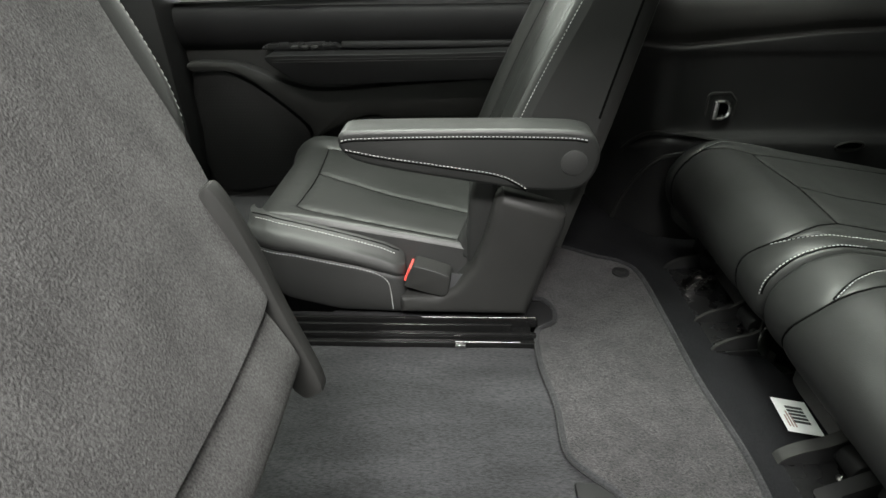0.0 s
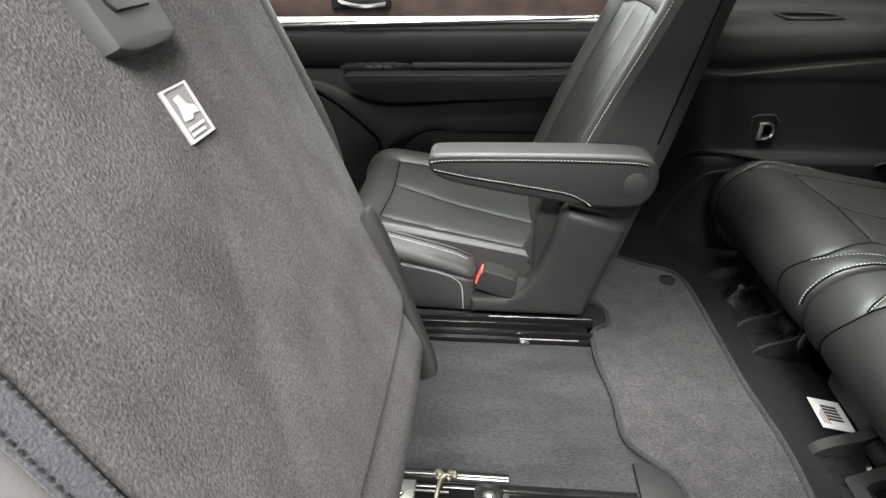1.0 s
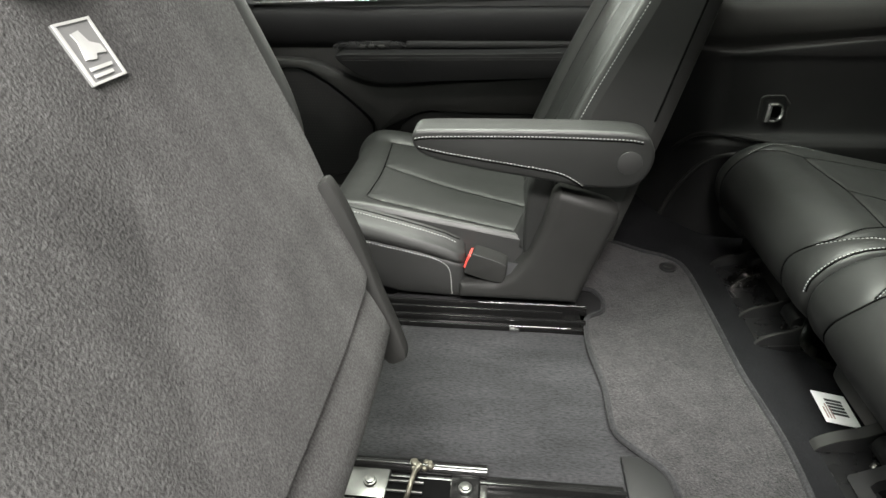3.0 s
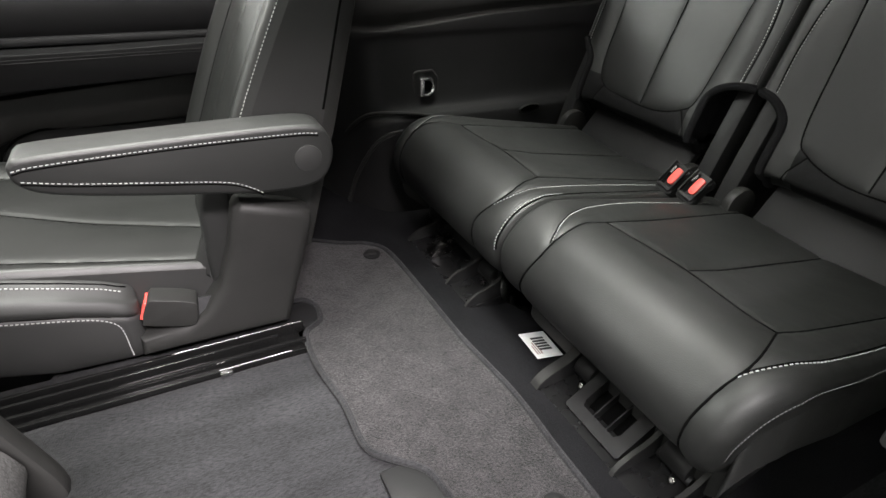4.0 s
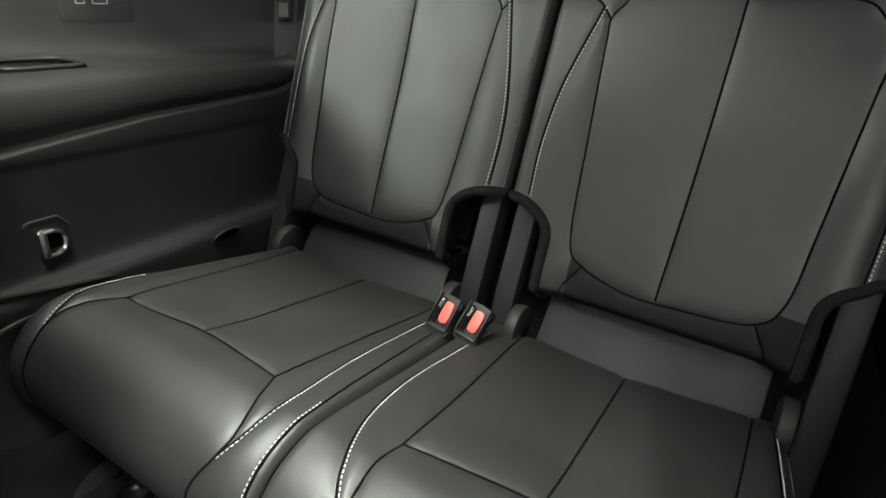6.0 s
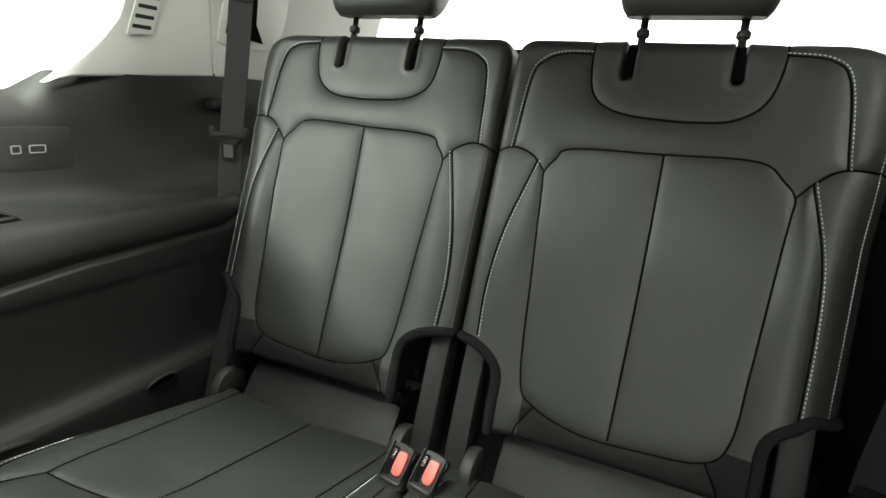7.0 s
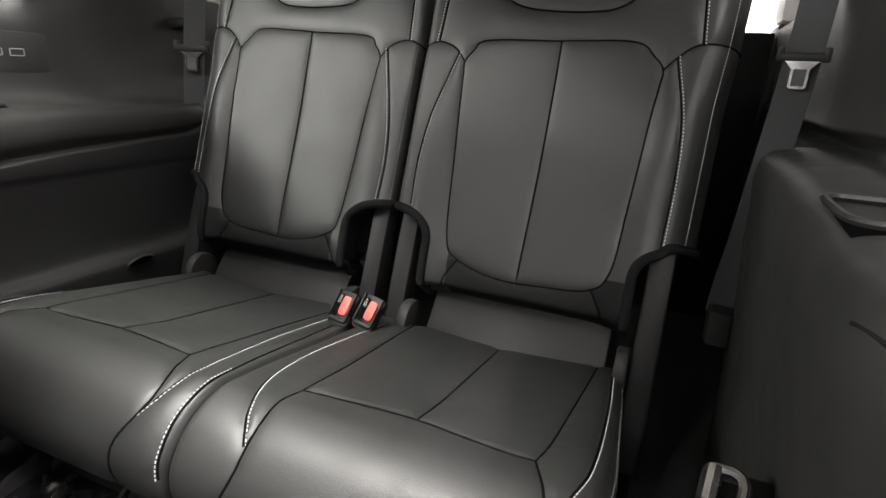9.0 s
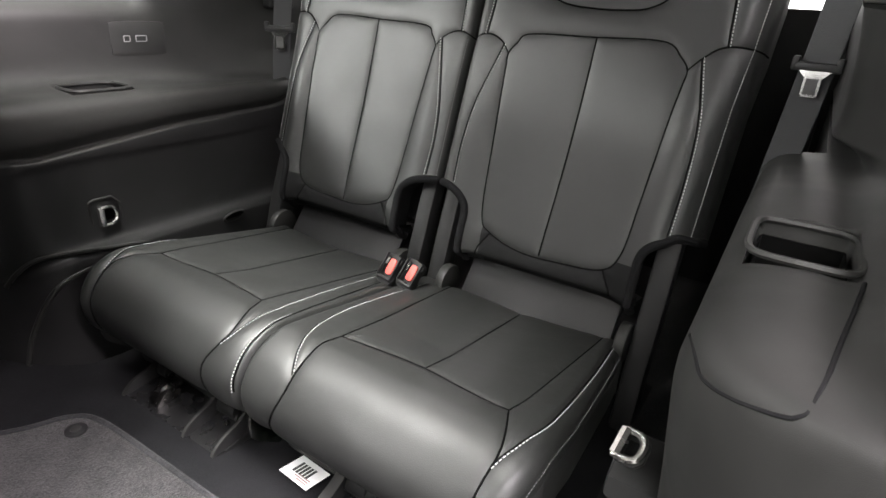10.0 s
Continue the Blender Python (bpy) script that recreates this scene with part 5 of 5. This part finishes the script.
    low = spline([(-0.088, 0.374), (-0.03, 0.362), (0.06, 0.348), (0.15, 0.333), (0.185, 0.318), (0.20, 0.307)], 10)
    for lnn in (up, low):
        q = resample(lnn, 0.0062)
        for p0, p1 in zip(q[:-1], q[1:]):
            e, c0 = p1 - p0, (p0 + p1) / 2
            box(bm, (-0.0018, -0.0006, -0.0005), (0.0018, 0.0006, 0.0005), 0, 1, Matrix.Translation((c0[0], 0.9678, c0[1])) @ pose(0, 0, 0, 0, -math.degrees(math.atan2(e[1], e[0])), 0))
    bm2 = bmesh.new()
    tube(bm2, [(x, 0.9683, z - 0.0035) for x, z in up], 0.0013, 6)
    tube(bm2, [(x, 0.9683, z - 0.0035) for x, z in low], 0.0013, 6)
    part("seam", bm2, SEAM_AND_SHADE, body)
    tagged(part("stitching", bm, STITCH, body, "pale contrast stitching"), kind="stuff")
    bm = bmesh.new()
    cyl(bm, (0.272, 0.9685, 0.352), (0, 1, 0), 0.021, 0.005, 40, 0.0022)
    part("pivot_cap", bm, LEATHER_SIDE, body, "round black pivot cap")
    # plastic base cover
    poly = [(-0.022, 0.030), (-0.020, 0.066), (0.05, 0.072), (0.085, 0.090), (0.118, 0.135), (0.140, 0.20), (0.155, 0.268), (0.168, 0.280), (0.262, 0.252), (0.278, 0.240), (0.278, 0.222), (0.221, 0.028)]
    bm = bmesh.new()
    prism(bm, poly, "y", 1.0, 1.075, 0.018, 5)
    part("base_cover", bm, PLASTIC, seat, "black plastic base cover")
    # rail under the seat
    for y in (0.985, 1.40):
        r = thing("seat_rail", "black and bare steel seat slide rail on the floor", "seat rail", group="slide rails")
        bm = bmesh.new()
        box(bm, (-0.42, y - 0.044, 0.0), (0.245, y + 0.035, 0.008), 0.002)
        part("channel", bm, BLACK_STEEL, r)
        for dy, zt, x1 in ((-0.028, 0.022, 0.235), (0.012, 0.028, 0.24), (-0.006, 0.026, 0.19), (-0.0415, 0.012, 0.235)):
            bm = bmesh.new()
            box(bm, (-0.40, y + dy - 0.003, 0.0), (x1, y + dy + 0.003, zt), 0.0012)
            part("lip", bm, BLACK_STEEL, r)
        # Thin bright strips paint the glints along the glossy lips.
        for dy, zt, x0, x1 in ((0.012, 0.0285, 0.02, 0.236), (-0.0415, 0.0125, 0.085, 0.205)):
            bm = bmesh.new()
            box(bm, (x0, y + dy - 0.0012, zt - 0.002), (x1, y + dy + 0.0012, zt + 0.0006), 0.0004, 1)
            part("edge_glint", bm, EDGE_STEEL, r, "bright strip painted as a glint along the rail lip")
        bm = bmesh.new()
        box(bm, (0.085, y - 0.052, 0.004), (0.105, y - 0.044, 0.012), 0.002)
        part("stop", bm, CHROME, r)
    return seat


second_row_seat()


def side_buckle():
    b = thing("seat_belt_buckle", "black seat belt buckle with red button beside the second-row cushion", "seat belt buckle")
    m = pose(0.036, 1.022, 0.106, 0, 8, -6)
    bm = bmesh.new()
    prism(bm, spline([(-0.042, -0.014), (-0.034, 0.022), (-0.02, 0.027), (0.03, 0.020), (0.040, 0.010), (0.038, -0.022), (0.02, -0.028), (-0.036, -0.022)], 4, True).tolist(), "y", -0.020, 0.020, 0.006, 3, m)
    part("housing", bm, PLASTIC, b)
    bm = bmesh.new()
    prism(bm, [(-0.046, -0.010), (-0.038, 0.021), (-0.034, 0.021), (-0.040, -0.012)], "y", -0.017, 0.015, 0.001, 1, m)
    part("release_button", bm, RED, b, "red release button")
    bm = bmesh.new()
    strap(bm, [m @ Vector(q) for q in ((0.035, 0, -0.005), (0.06, 0.006, -0.006), (0.09, 0.012, 0.0))], (0, 0.3, 1), 0.034, 0.006)
    part("stalk", bm, BELT, b)


side_buckle()

# ---- floor mat ----


def floor_mat():
    m = thing("floor_mat", "grey carpet floor mat with piped wavy edge", "floor mat")
    out = spline([(0.30, 1.32), (0.40, 1.262), (0.455, 1.235), (0.485, 1.18), (0.492, 1.0), (0.495, 0.85), (0.508, 0.70), (0.505, 0.58), (0.50, 0.42), (0.47, 0.36), (0.36, 0.38), (0.33, 0.42),
                  (0.33, 0.50), (0.325, 0.58), (0.315, 0.625), (0.275, 0.665), (0.252, 0.70), (0.250, 0.79), (0.237, 0.88), (0.236, 0.95), (0.243, 0.985), (0.272, 1.005), (0.280, 1.03), (0.278, 1.06), (0.262, 1.085), (0.235, 1.10), (0.23, 1.2), (0.24, 1.30)], 6, True)
    bm = bmesh.new()
    prism(bm, out.tolist(), "z", 0.002, 0.010, 0.002, 1)
    part("carpet", bm, CARPET_MAT, m)
    bm = bmesh.new()
    tube(bm, [(x, y, 0.010) for x, y in resample(np.vstack([out, out[:1]]), 0.008)[:-1]], 0.0055, 8, True)
    part("piping", bm, CARPET, m, "dark rolled edge piping")
    for c in ((0.445, 1.188), (0.447, 0.50)):
        bm = bmesh.new()
        cyl(bm, (c[0], c[1], 0.012), (0, 0, 1), 0.019, 0.006, 28, 0.002)
        plug = part("fixing_plug", bm, PLASTIC_DARK, m, "round black fixing plug")
        bm = bmesh.new()
        cyl(bm, (c[0], c[1], 0.0155), (0, 0, 1), 0.009, 0.003, 20, 0.001)
        part("button", bm, PLASTIC, plug)


floor_mat()

# rail end caps that stick out under the mat's cutouts
for y in (1.03, 0.60):
    bm = bmesh.new()
    box(bm, (0.225 if y > 1 else 0.255, y - 0.055, -0.002), (0.295 if y > 1 else 0.33, y + 0.05, 0.008), 0.003)
    tagged(part("rail_cap", bm, PLASTIC_DARK), "dark plastic cap at the end of a seat rail", "cap")


def sticker():
    s = thing("sticker", "white printed sticker on the dark carpet under the seat", "sticker")
    m = pose(0.637, 0.800, -0.016, 0, 8, -4)
    bm = bmesh.new()
    box(bm, (-0.028, -0.036, 0), (0.028, 0.036, 0.0012), 0, 1, m)
    part("paper", bm, WHITE_LABEL, s)
    rng = random.Random(5)
    bm = bmesh.new()
    for i in range(5):
        y = -0.016 + 0.0078 * i
        box(bm, (-0.012, y, 0.0010), (0.019 - 0.004 * rng.random(), y + 0.0052, 0.0018), 0, 1, m)
    part("print", bm, INK, s, "dark printed bars")
    bm = bmesh.new()
    for i in range(3):
        box(bm, (-0.022 + 0.005 * i, -0.026, 0.0012), (-0.0195 + 0.005 * i, 0.008 - 0.01 * rng.random(), 0.0018), 0, 1, m)
    part("print", bm, RED_INK, s, "faint red bars")


sticker()

# ---- second row, near seat: tipped forward, seen from behind ----


def tipped_seat():
    seat = thing("tipped_chair", "second-row chair tipped forward with grey carpeted back", "car seat")
    n = Vector((1, 0, 0.42)).normalized()      # out of the carpeted back
    up = Vector((-0.42, 0, 1)).normalized()    # along it

    def at(y, z, d=0.0):
        x = 0.0734 - 0.42 * z
        return Vector((x, y, z)) + n * d

    # carpeted back: outline in (y, z)
    poly = spline([(0.178, 0.500), (0.176, 0.60), (0.177, 0.70), (0.18, 0.85), (0.19, 1.0), (0.40, 1.02), (0.585, 1.0), (0.607, 0.85), (0.608, 0.68), (0.603, 0.60), (0.598, 0.52), (0.580, 0.44), (0.563, 0.372)], 6)
    low = spline([(0.563, 0.372), (0.45, 0.366), (0.30, 0.368), (0.235, 0.372), (0.232, 0.41), (0.222, 0.455), (0.205, 0.478), (0.19, 0.490), (0.178, 0.500)], 6)
    ring = np.vstack([poly[:-1], low[:-1]])
    bm = bmesh.new()
    front = [bm.verts.new(at(y, z, 0.0)) for y, z in ring]
    back = [bm.verts.new(at(y, z, -0.015)) for y, z in ring]
    f0 = bm.faces.new(front)
    bm.faces.new(back[::-1])
    for i in range(len(ring)):
        j = (i + 1) % len(ring)
        bm.faces.new((front[i], back[i], back[j], front[j]))
    bmesh.ops.bevel(bm, geom=list(f0.edges), offset=0.006, segments=2, affect="EDGES", profile=0.6)
    part("carpet_back", bm, FELT, seat, "grey felt carpet")
    # fold line and lower flap
    bm = bmesh.new()
    pts = []
    for d, z in ((-0.012, 0.395), (-0.008, 0.372), (-0.006, 0.35), (-0.005, 0.325), (-0.006, 0.308), (-0.010, 0.301), (-0.020, 0.302), (-0.03, 0.32)):
        pts.append([at(y, z + 0.002 * math.sin(13 * y), d + 0.002 * math.sin(17 * y)) for y in np.linspace(0.20, 0.556, 24)])
    grid = [[bm.verts.new(v) for v in r] for r in pts]
    for r, q in zip(grid, grid[1:]):
        for i in range(23):
            bm.faces.new((r[i], r[i + 1], q[i + 1], q[i]))
    part("carpet_flap", bm, FELT, seat, "loose carpet flap")
    # leather body in front of the carpet
    bm = bmesh.new()
    sec = spline([(-0.150, 0.497), (-0.20, 0.472), (-0.255, 0.443), (-0.285, 0.438), (-0.302, 0.458), (-0.318, 0.55), (-0.338, 0.68), (-0.385, 0.95), (-0.41, 1.02), (-0.36, 1.03)], 6)
    sec = np.vstack([sec, [at(0, z, -0.006).xz[:] for z in np.linspace(1.0, 0.52, 8)]])
    prism(bm, sec.tolist(), "y", 0.152, 0.618, 0.018, 6)
    part("back_body", bm, LIT_LEATHER, seat, "smooth leather side lightened to grey for the door light", 60)
    bm = bmesh.new()
    prism(bm, [(-0.16, 0.49), (-0.28, 0.45), (-0.27, 0.30), (-0.10, 0.385)], "y", 0.24, 0.575, 0.01, 2)
    part("lower_body", bm, PLASTIC_DARK, seat)
    bm = bmesh.new()
    roll = spline([tuple(at(0.598, 0.515, -0.034)), tuple(at(0.618, 0.545, -0.030)), tuple(at(0.628, 0.60, -0.028)), tuple(at(0.632, 0.75, -0.028)), tuple(at(0.632, 0.98, -0.028))], 8)
    bm2 = bmesh.new()
    tube(bm2, [tuple(p) for p in roll], 0.026, 16)
    part("far_bolster", bm2, LEATHER, seat, "rolled leather edge")
    for p0, p1 in zip(resample(roll, 0.0066)[:-1], resample(roll, 0.0066)[1:]):
        cc = Vector((p0 + p1) / 2) + Vector((0.0185, 0.0185, 0.004))
        box(bm, (-0.0008, -0.0008, -0.0020), (0.0008, 0.0008, 0.0020), 0, 1, Matrix.Translation(cc) @ pose(0, 0, 0, 0, -22.8, 0))
    tagged(part("stitching", bm, STITCH, seat, "pale contrast stitching"), kind="stuff")
    # webbing band along the near edge
    bm = bmesh.new()
    line = [at(0.1655 + 0.002 * math.sin((z - 0.50) * 14), z, -0.001) for z in np.linspace(0.508, 1.0, 40)]
    strap(bm, line, (0.25, 1, 0.0), 0.018, 0.0016)
    band = part("webbing_band", bm, WEBBING, seat, "grey woven edge band")
    bm = bmesh.new()
    for yb in (0.1590, 0.1725):
        for z in np.arange(0.516, 1.0, 0.0052):
            p0 = at(yb + 0.002 * math.sin((z - 0.50) * 14), z, (yb - 0.1655) * 0.2 + 0.0006)
            box(bm, (-0.0006, -0.0006, -0.0015), (0.0006, 0.0006, 0.0015), 0, 1, Matrix.Translation(p0) @ pose(0, 0, 0, 0, -22.8, 0))
    tagged(part("stitching", bm, STITCH_BLACK, band), kind="stuff")
    # sticker with a light frame and a pictogram
    L = Matrix.Translation(at(0.392, 0.647, 0.001)) @ Matrix((( 0, up.x, n.x, 0), (1, up.y, n.y, 0), (0, up.z, n.z, 0), (0, 0, 0, 1))) @ Matrix.Diagonal((0.78, 0.53, 1, 1))
    bm = bmesh.new()
    box(bm, (-0.0215, -0.036, -0.003), (0.0215, 0.036, 0.0008), 0.0, 1, L)
    lab = part("label", bm, STITCH_DIM, seat, "grey woven label with pale pictogram")
    bm = bmesh.new()
    for lo, hi in (((-0.0215, -0.036), (0.0215, -0.033)), ((-0.0215, 0.033), (0.0215, 0.036)), ((-0.0215, -0.033), (-0.0185, 0.033)), ((0.0185, -0.033), (0.0215, 0.033))):
        box(bm, (*lo, 0.0006), (*hi, 0.0016), 0, 1, L)
    part("border", bm, STITCH, lab)
    bm = bmesh.new()
    prism(bm, [(-0.012, -0.008), (-0.008, 0.012), (-0.010, 0.022), (0.0, 0.024), (0.004, 0.010), (0.014, 0.004), (0.015, -0.006), (0.004, -0.004), (0.0, -0.010)], "z", 0.0006, 0.0016, 0, 1, L)
    for i in range(2):
        box(bm, (-0.014, -0.021 - 0.008 * i, 0.0006), (0.013 - 0.004 * i, -0.017 - 0.008 * i, 0.0016), 0, 1, L)
    part("pictogram", bm, STITCH, lab)
    # pull handle above the label
    H = Matrix.Translation(at(0.383, 0.732, 0.004)) @ Matrix(((0, up.x, n.x, 0), (1, up.y, n.y, 0), (0, up.z, n.z, 0), (0, 0, 0, 1)))
    bm = bmesh.new()
    prism(bm, spline([(-0.034, 0.06), (-0.034, -0.03), (-0.028, -0.045), (0.0, -0.048), (0.028, -0.045), (0.034, -0.03), (0.034, 0.06)], 4, True).tolist(), "z", -0.006, 0.010, 0.004, 2, H)
    hb = part("handle_bezel", bm, GREY_PLASTIC, seat, "grey pull handle bezel")
    bm = bmesh.new()
    prism(bm, [(-0.022, 0.055), (-0.022, -0.018), (-0.018, -0.024), (0.018, -0.024), (0.022, -0.018), (0.022, 0.055)], "z", 0.008, 0.0125, 0.001, 1, H)
    part("handle", bm, GLOSS_BLACK, hb)
    # hinge cover below the near corner
    bm = bmesh.new()
    prism(bm, spline([(-0.275, 0.26), (-0.255, 0.335), (-0.215, 0.390), (-0.165, 0.425), (-0.125, 0.445), (-0.105, 0.440), (-0.090, 0.415), (-0.075, 0.35), (-0.06, 0.25), (-0.05, 0.04), (-0.26, 0.04)], 5, True).tolist(), "y", 0.176, 0.238, 0.015, 5)
    part("hinge_cover", bm, SATIN_BLACK, seat, "black plastic hinge cover")
    # plastic side strip at the far edge
    bm = bmesh.new()
    prism(bm, spline([(-0.122, 0.486), (-0.108, 0.470), (-0.090, 0.42), (-0.072, 0.35), (-0.048, 0.268), (-0.053, 0.248), (-0.078, 0.252), (-0.12, 0.36), (-0.14, 0.45)], 4, True).tolist(), "y", 0.563, 0.584, 0.005, 2)
    part("side_strip", bm, PLASTIC, seat, "black plastic edge strip")
    # cushion beneath
    bm = bmesh.new()
    prism(bm, spline([(-0.56, 0.06), (-0.54, 0.09), (-0.48, 0.11), (-0.30, 0.11), (-0.20, 0.10), (-0.18, 0.07), (-0.54, 0.04)], 5, True).tolist(), "y", 0.28, 0.56, 0.03, 3)
    part("cushion", bm, PLASTIC_DARK, seat)
    # rails with bare steel catch
    for y in (0.548, 0.20):
        r = thing("seat_rail", "bare steel seat slide rail with catch on the floor", "seat rail", group="slide rails")
        bm = bmesh.new()
        box(bm, (-0.45, y - 0.055, 0.0), (0.25, y + 0.045, 0.010), 0.002)
        part("channel", bm, BLACK_STEEL, r)
        for dy, zt, x1, mt in ((0.026, 0.022, 0.25, BLACK_STEEL), (-0.018, 0.026, 0.05, BLACK_STEEL), (-0.050, 0.02, 0.25, BLACK_STEEL), (-0.030, 0.016, 0.25, EDGE_STEEL)):
            bm = bmesh.new()
            box(bm, (-0.45, y + dy - 0.0035, 0.0), (x1, y + dy + 0.0035, zt), 0.0015)
            part("lip", bm, mt, r)
        for dy, zc, x1, rr in ((0.040, 0.024, 0.055, 0.010), (-0.036, 0.022, 0.05, 0.009)):
            bm = bmesh.new()
            tube(bm, [(-0.45, y + dy, zc), (-0.2, y + dy, zc), (x1, y + dy, zc)], rr, 12)
            part("side_bar", bm, BLACK_STEEL, r)
        # Near-black sheet paints the shade between the two bars.
        bm = bmesh.new()
        box(bm, (-0.086, y - 0.020, 0.016), (0.012, y + 0.034, 0.0195), 0.001, 1)
        part("slot", bm, SEAM_AND_SHADE, r, "near-black sheet for the shade between the bars")
        for x0, x1, xb, mt in ((-0.16, -0.084, -0.11, ZINC), (0.004, 0.046, 0.026, BLACK_STEEL)):
            bm = bmesh.new()
            box(bm, (x0, y - 0.026, 0.014), (x1, y + 0.036, 0.026), 0.003)
            plate = part("catch_plate", bm, mt, r)
            bm = bmesh.new()
            cyl(bm, (xb, y + 0.008, 0.0285), (0, 0, 1), 0.0095, 0.005, 24, 0.0012)
            cyl(bm, (xb, y + 0.008, 0.0325), (0, 0, 1), 0.0070, 0.003, 24, 0.0010)
            part("bolt", bm, ZINC, plate, "zinc bolt head")
        bm = bmesh.new()
        box(bm, (0.0465, y - 0.020, 0.010), (0.0560, y + 0.018, 0.0265), 0.002)
        part("end_tab", bm, ZINC, r, "pale zinc end tab")
        bm = bmesh.new()
        for dy in (-0.002, 0.014):
            tube(bm, [(-0.086, y + dy, 0.024), (-0.06, y + dy, 0.0245), (-0.034, y + dy, 0.024)], 0.0022, 8)
        part("pin", bm, ZINC, r)
        bm = bmesh.new()
        tube(bm, spline([(-0.056, y - 0.012, 0.022), (-0.052, y - 0.006, 0.031), (-0.050, y + 0.010, 0.034), (-0.047, y + 0.026, 0.034), (-0.040, y + 0.036, 0.035)], 6), 0.0036, 8)
        part("spring_wire", bm, GREASED, r, "greased spring wire")
        bm = bmesh.new()
        rng = random.Random(3)
        for _ in range(9):
            cyl(bm, (-0.040 + rng.uniform(-0.012, 0.014), y + 0.037 + rng.uniform(-0.006, 0.006), 0.0325), (rng.uniform(-0.3, 0.3), rng.uniform(-0.3, 0.3), 1), rng.uniform(0.003, 0.0065), 0.006, 10, 0.002)
        part("weld", bm, GREASED, r, "rough greased weld")


tipped_seat()


def front_seat():
    """What shows of the seat ahead, past the tipped chair."""
    f = thing("front_seat", "front seat with a smooth back lightened to grey, dark underside", "car seat")
    bm = bmesh.new()
    prism(bm, [(-0.61, 0.395), (-0.59, 0.42), (-0.63, 0.60), (-0.74, 1.05), (-0.86, 1.05), (-0.75, 0.45)], "y", 0.16, 0.62, 0.02, 3)
    part("back_panel", bm, LIT_LEATHER, f, "smooth back lightened to grey for the door light")
    bm = bmesh.new()
    prism(bm, [(-0.60, 0.375), (-0.585, 0.392), (-0.595, 0.412), (-0.64, 0.41), (-0.66, 0.385)], "y", 0.155, 0.625, 0.004, 2)
    part("edge_trim", bm, PLASTIC, f)
    bm = bmesh.new()
    prism(bm, [(-0.74, 0.04), (-0.68, 0.04), (-0.64, 0.24), (-0.62, 0.38), (-0.74, 0.40)], "y", 0.17, 0.62, 0.02, 3)
    part("lower_panel", bm, PLASTIC_DARK, f)
    bm = bmesh.new()
    strap(bm, spline([(-0.604, 0.38, 0.205), (-0.604, 0.325, 0.178), (-0.606, 0.27, 0.176), (-0.615, 0.22, 0.19)], 6), (0, 0.15, 1), 0.075, 0.004)
    part("belt_strap", bm, STITCH_BLACK, f, "black woven strap")
    bm = bmesh.new()
    for k in range(26):
        y = 0.228 + 0.0057 * k
        z = float(np.interp(y, [0.22, 0.27, 0.325, 0.38], [0.19, 0.176, 0.178, 0.205]))
        tube(bm, [(-0.6005, y, z - 0.034), (-0.6005, y + 0.004, z), (-0.6005, y + 0.009, z + 0.034)], 0.0011, 5)
    tagged(part("strap_rib", bm, BELT, f, "ribs of the woven strap"), kind="stuff")
    # Added black sheet in place of the dark under the seat.
    bm = bmesh.new()
    box(bm, (-0.70, 0.17, -0.004), (-0.28, 0.60, 0.014), 0.004, 2)
    part("dark_floor_sheet", bm, PIPING, f, "near-black sheet added to darken the floor under the seat")
    bm = bmesh.new()
    prism(bm, spline([(0.250, 0.246), (0.232, 0.238), (0.208, 0.226), (0.204, 0.20), (0.196, 0.14), (0.19, 0.06), (0.222, 0.06), (0.226, 0.14), (0.236, 0.20)], 4, True).tolist(), "x", -0.612, -0.585, 0.004)
    part("belt_anchor", bm, PLASTIC, f)


front_seat()


def wall_frame():
    """Pale framed panel on the showroom wall, seen through the rear side window."""
    w = thing("framed_poster", "pale framed poster on the white showroom wall", "poster")
    bm = bmesh.new()
    box(bm, (3.80, 5.97, 0.88), (4.14, 5.985, 1.22))
    part("sheet", bm, TRIM_GREY, w)
    for lo, hi in (((3.77, 0.85), (4.17, 0.88)), ((3.77, 1.22), (4.17, 1.25)), ((3.77, 0.88), (3.80, 1.22)), ((4.14, 0.88), (4.17, 1.22))):
        bm = bmesh.new()
        box(bm, (lo[0], 5.96, lo[1]), (hi[0], 5.99, hi[1]), 0.004)
        part("frame", bm, WHITE_LABEL, w)


wall_frame()
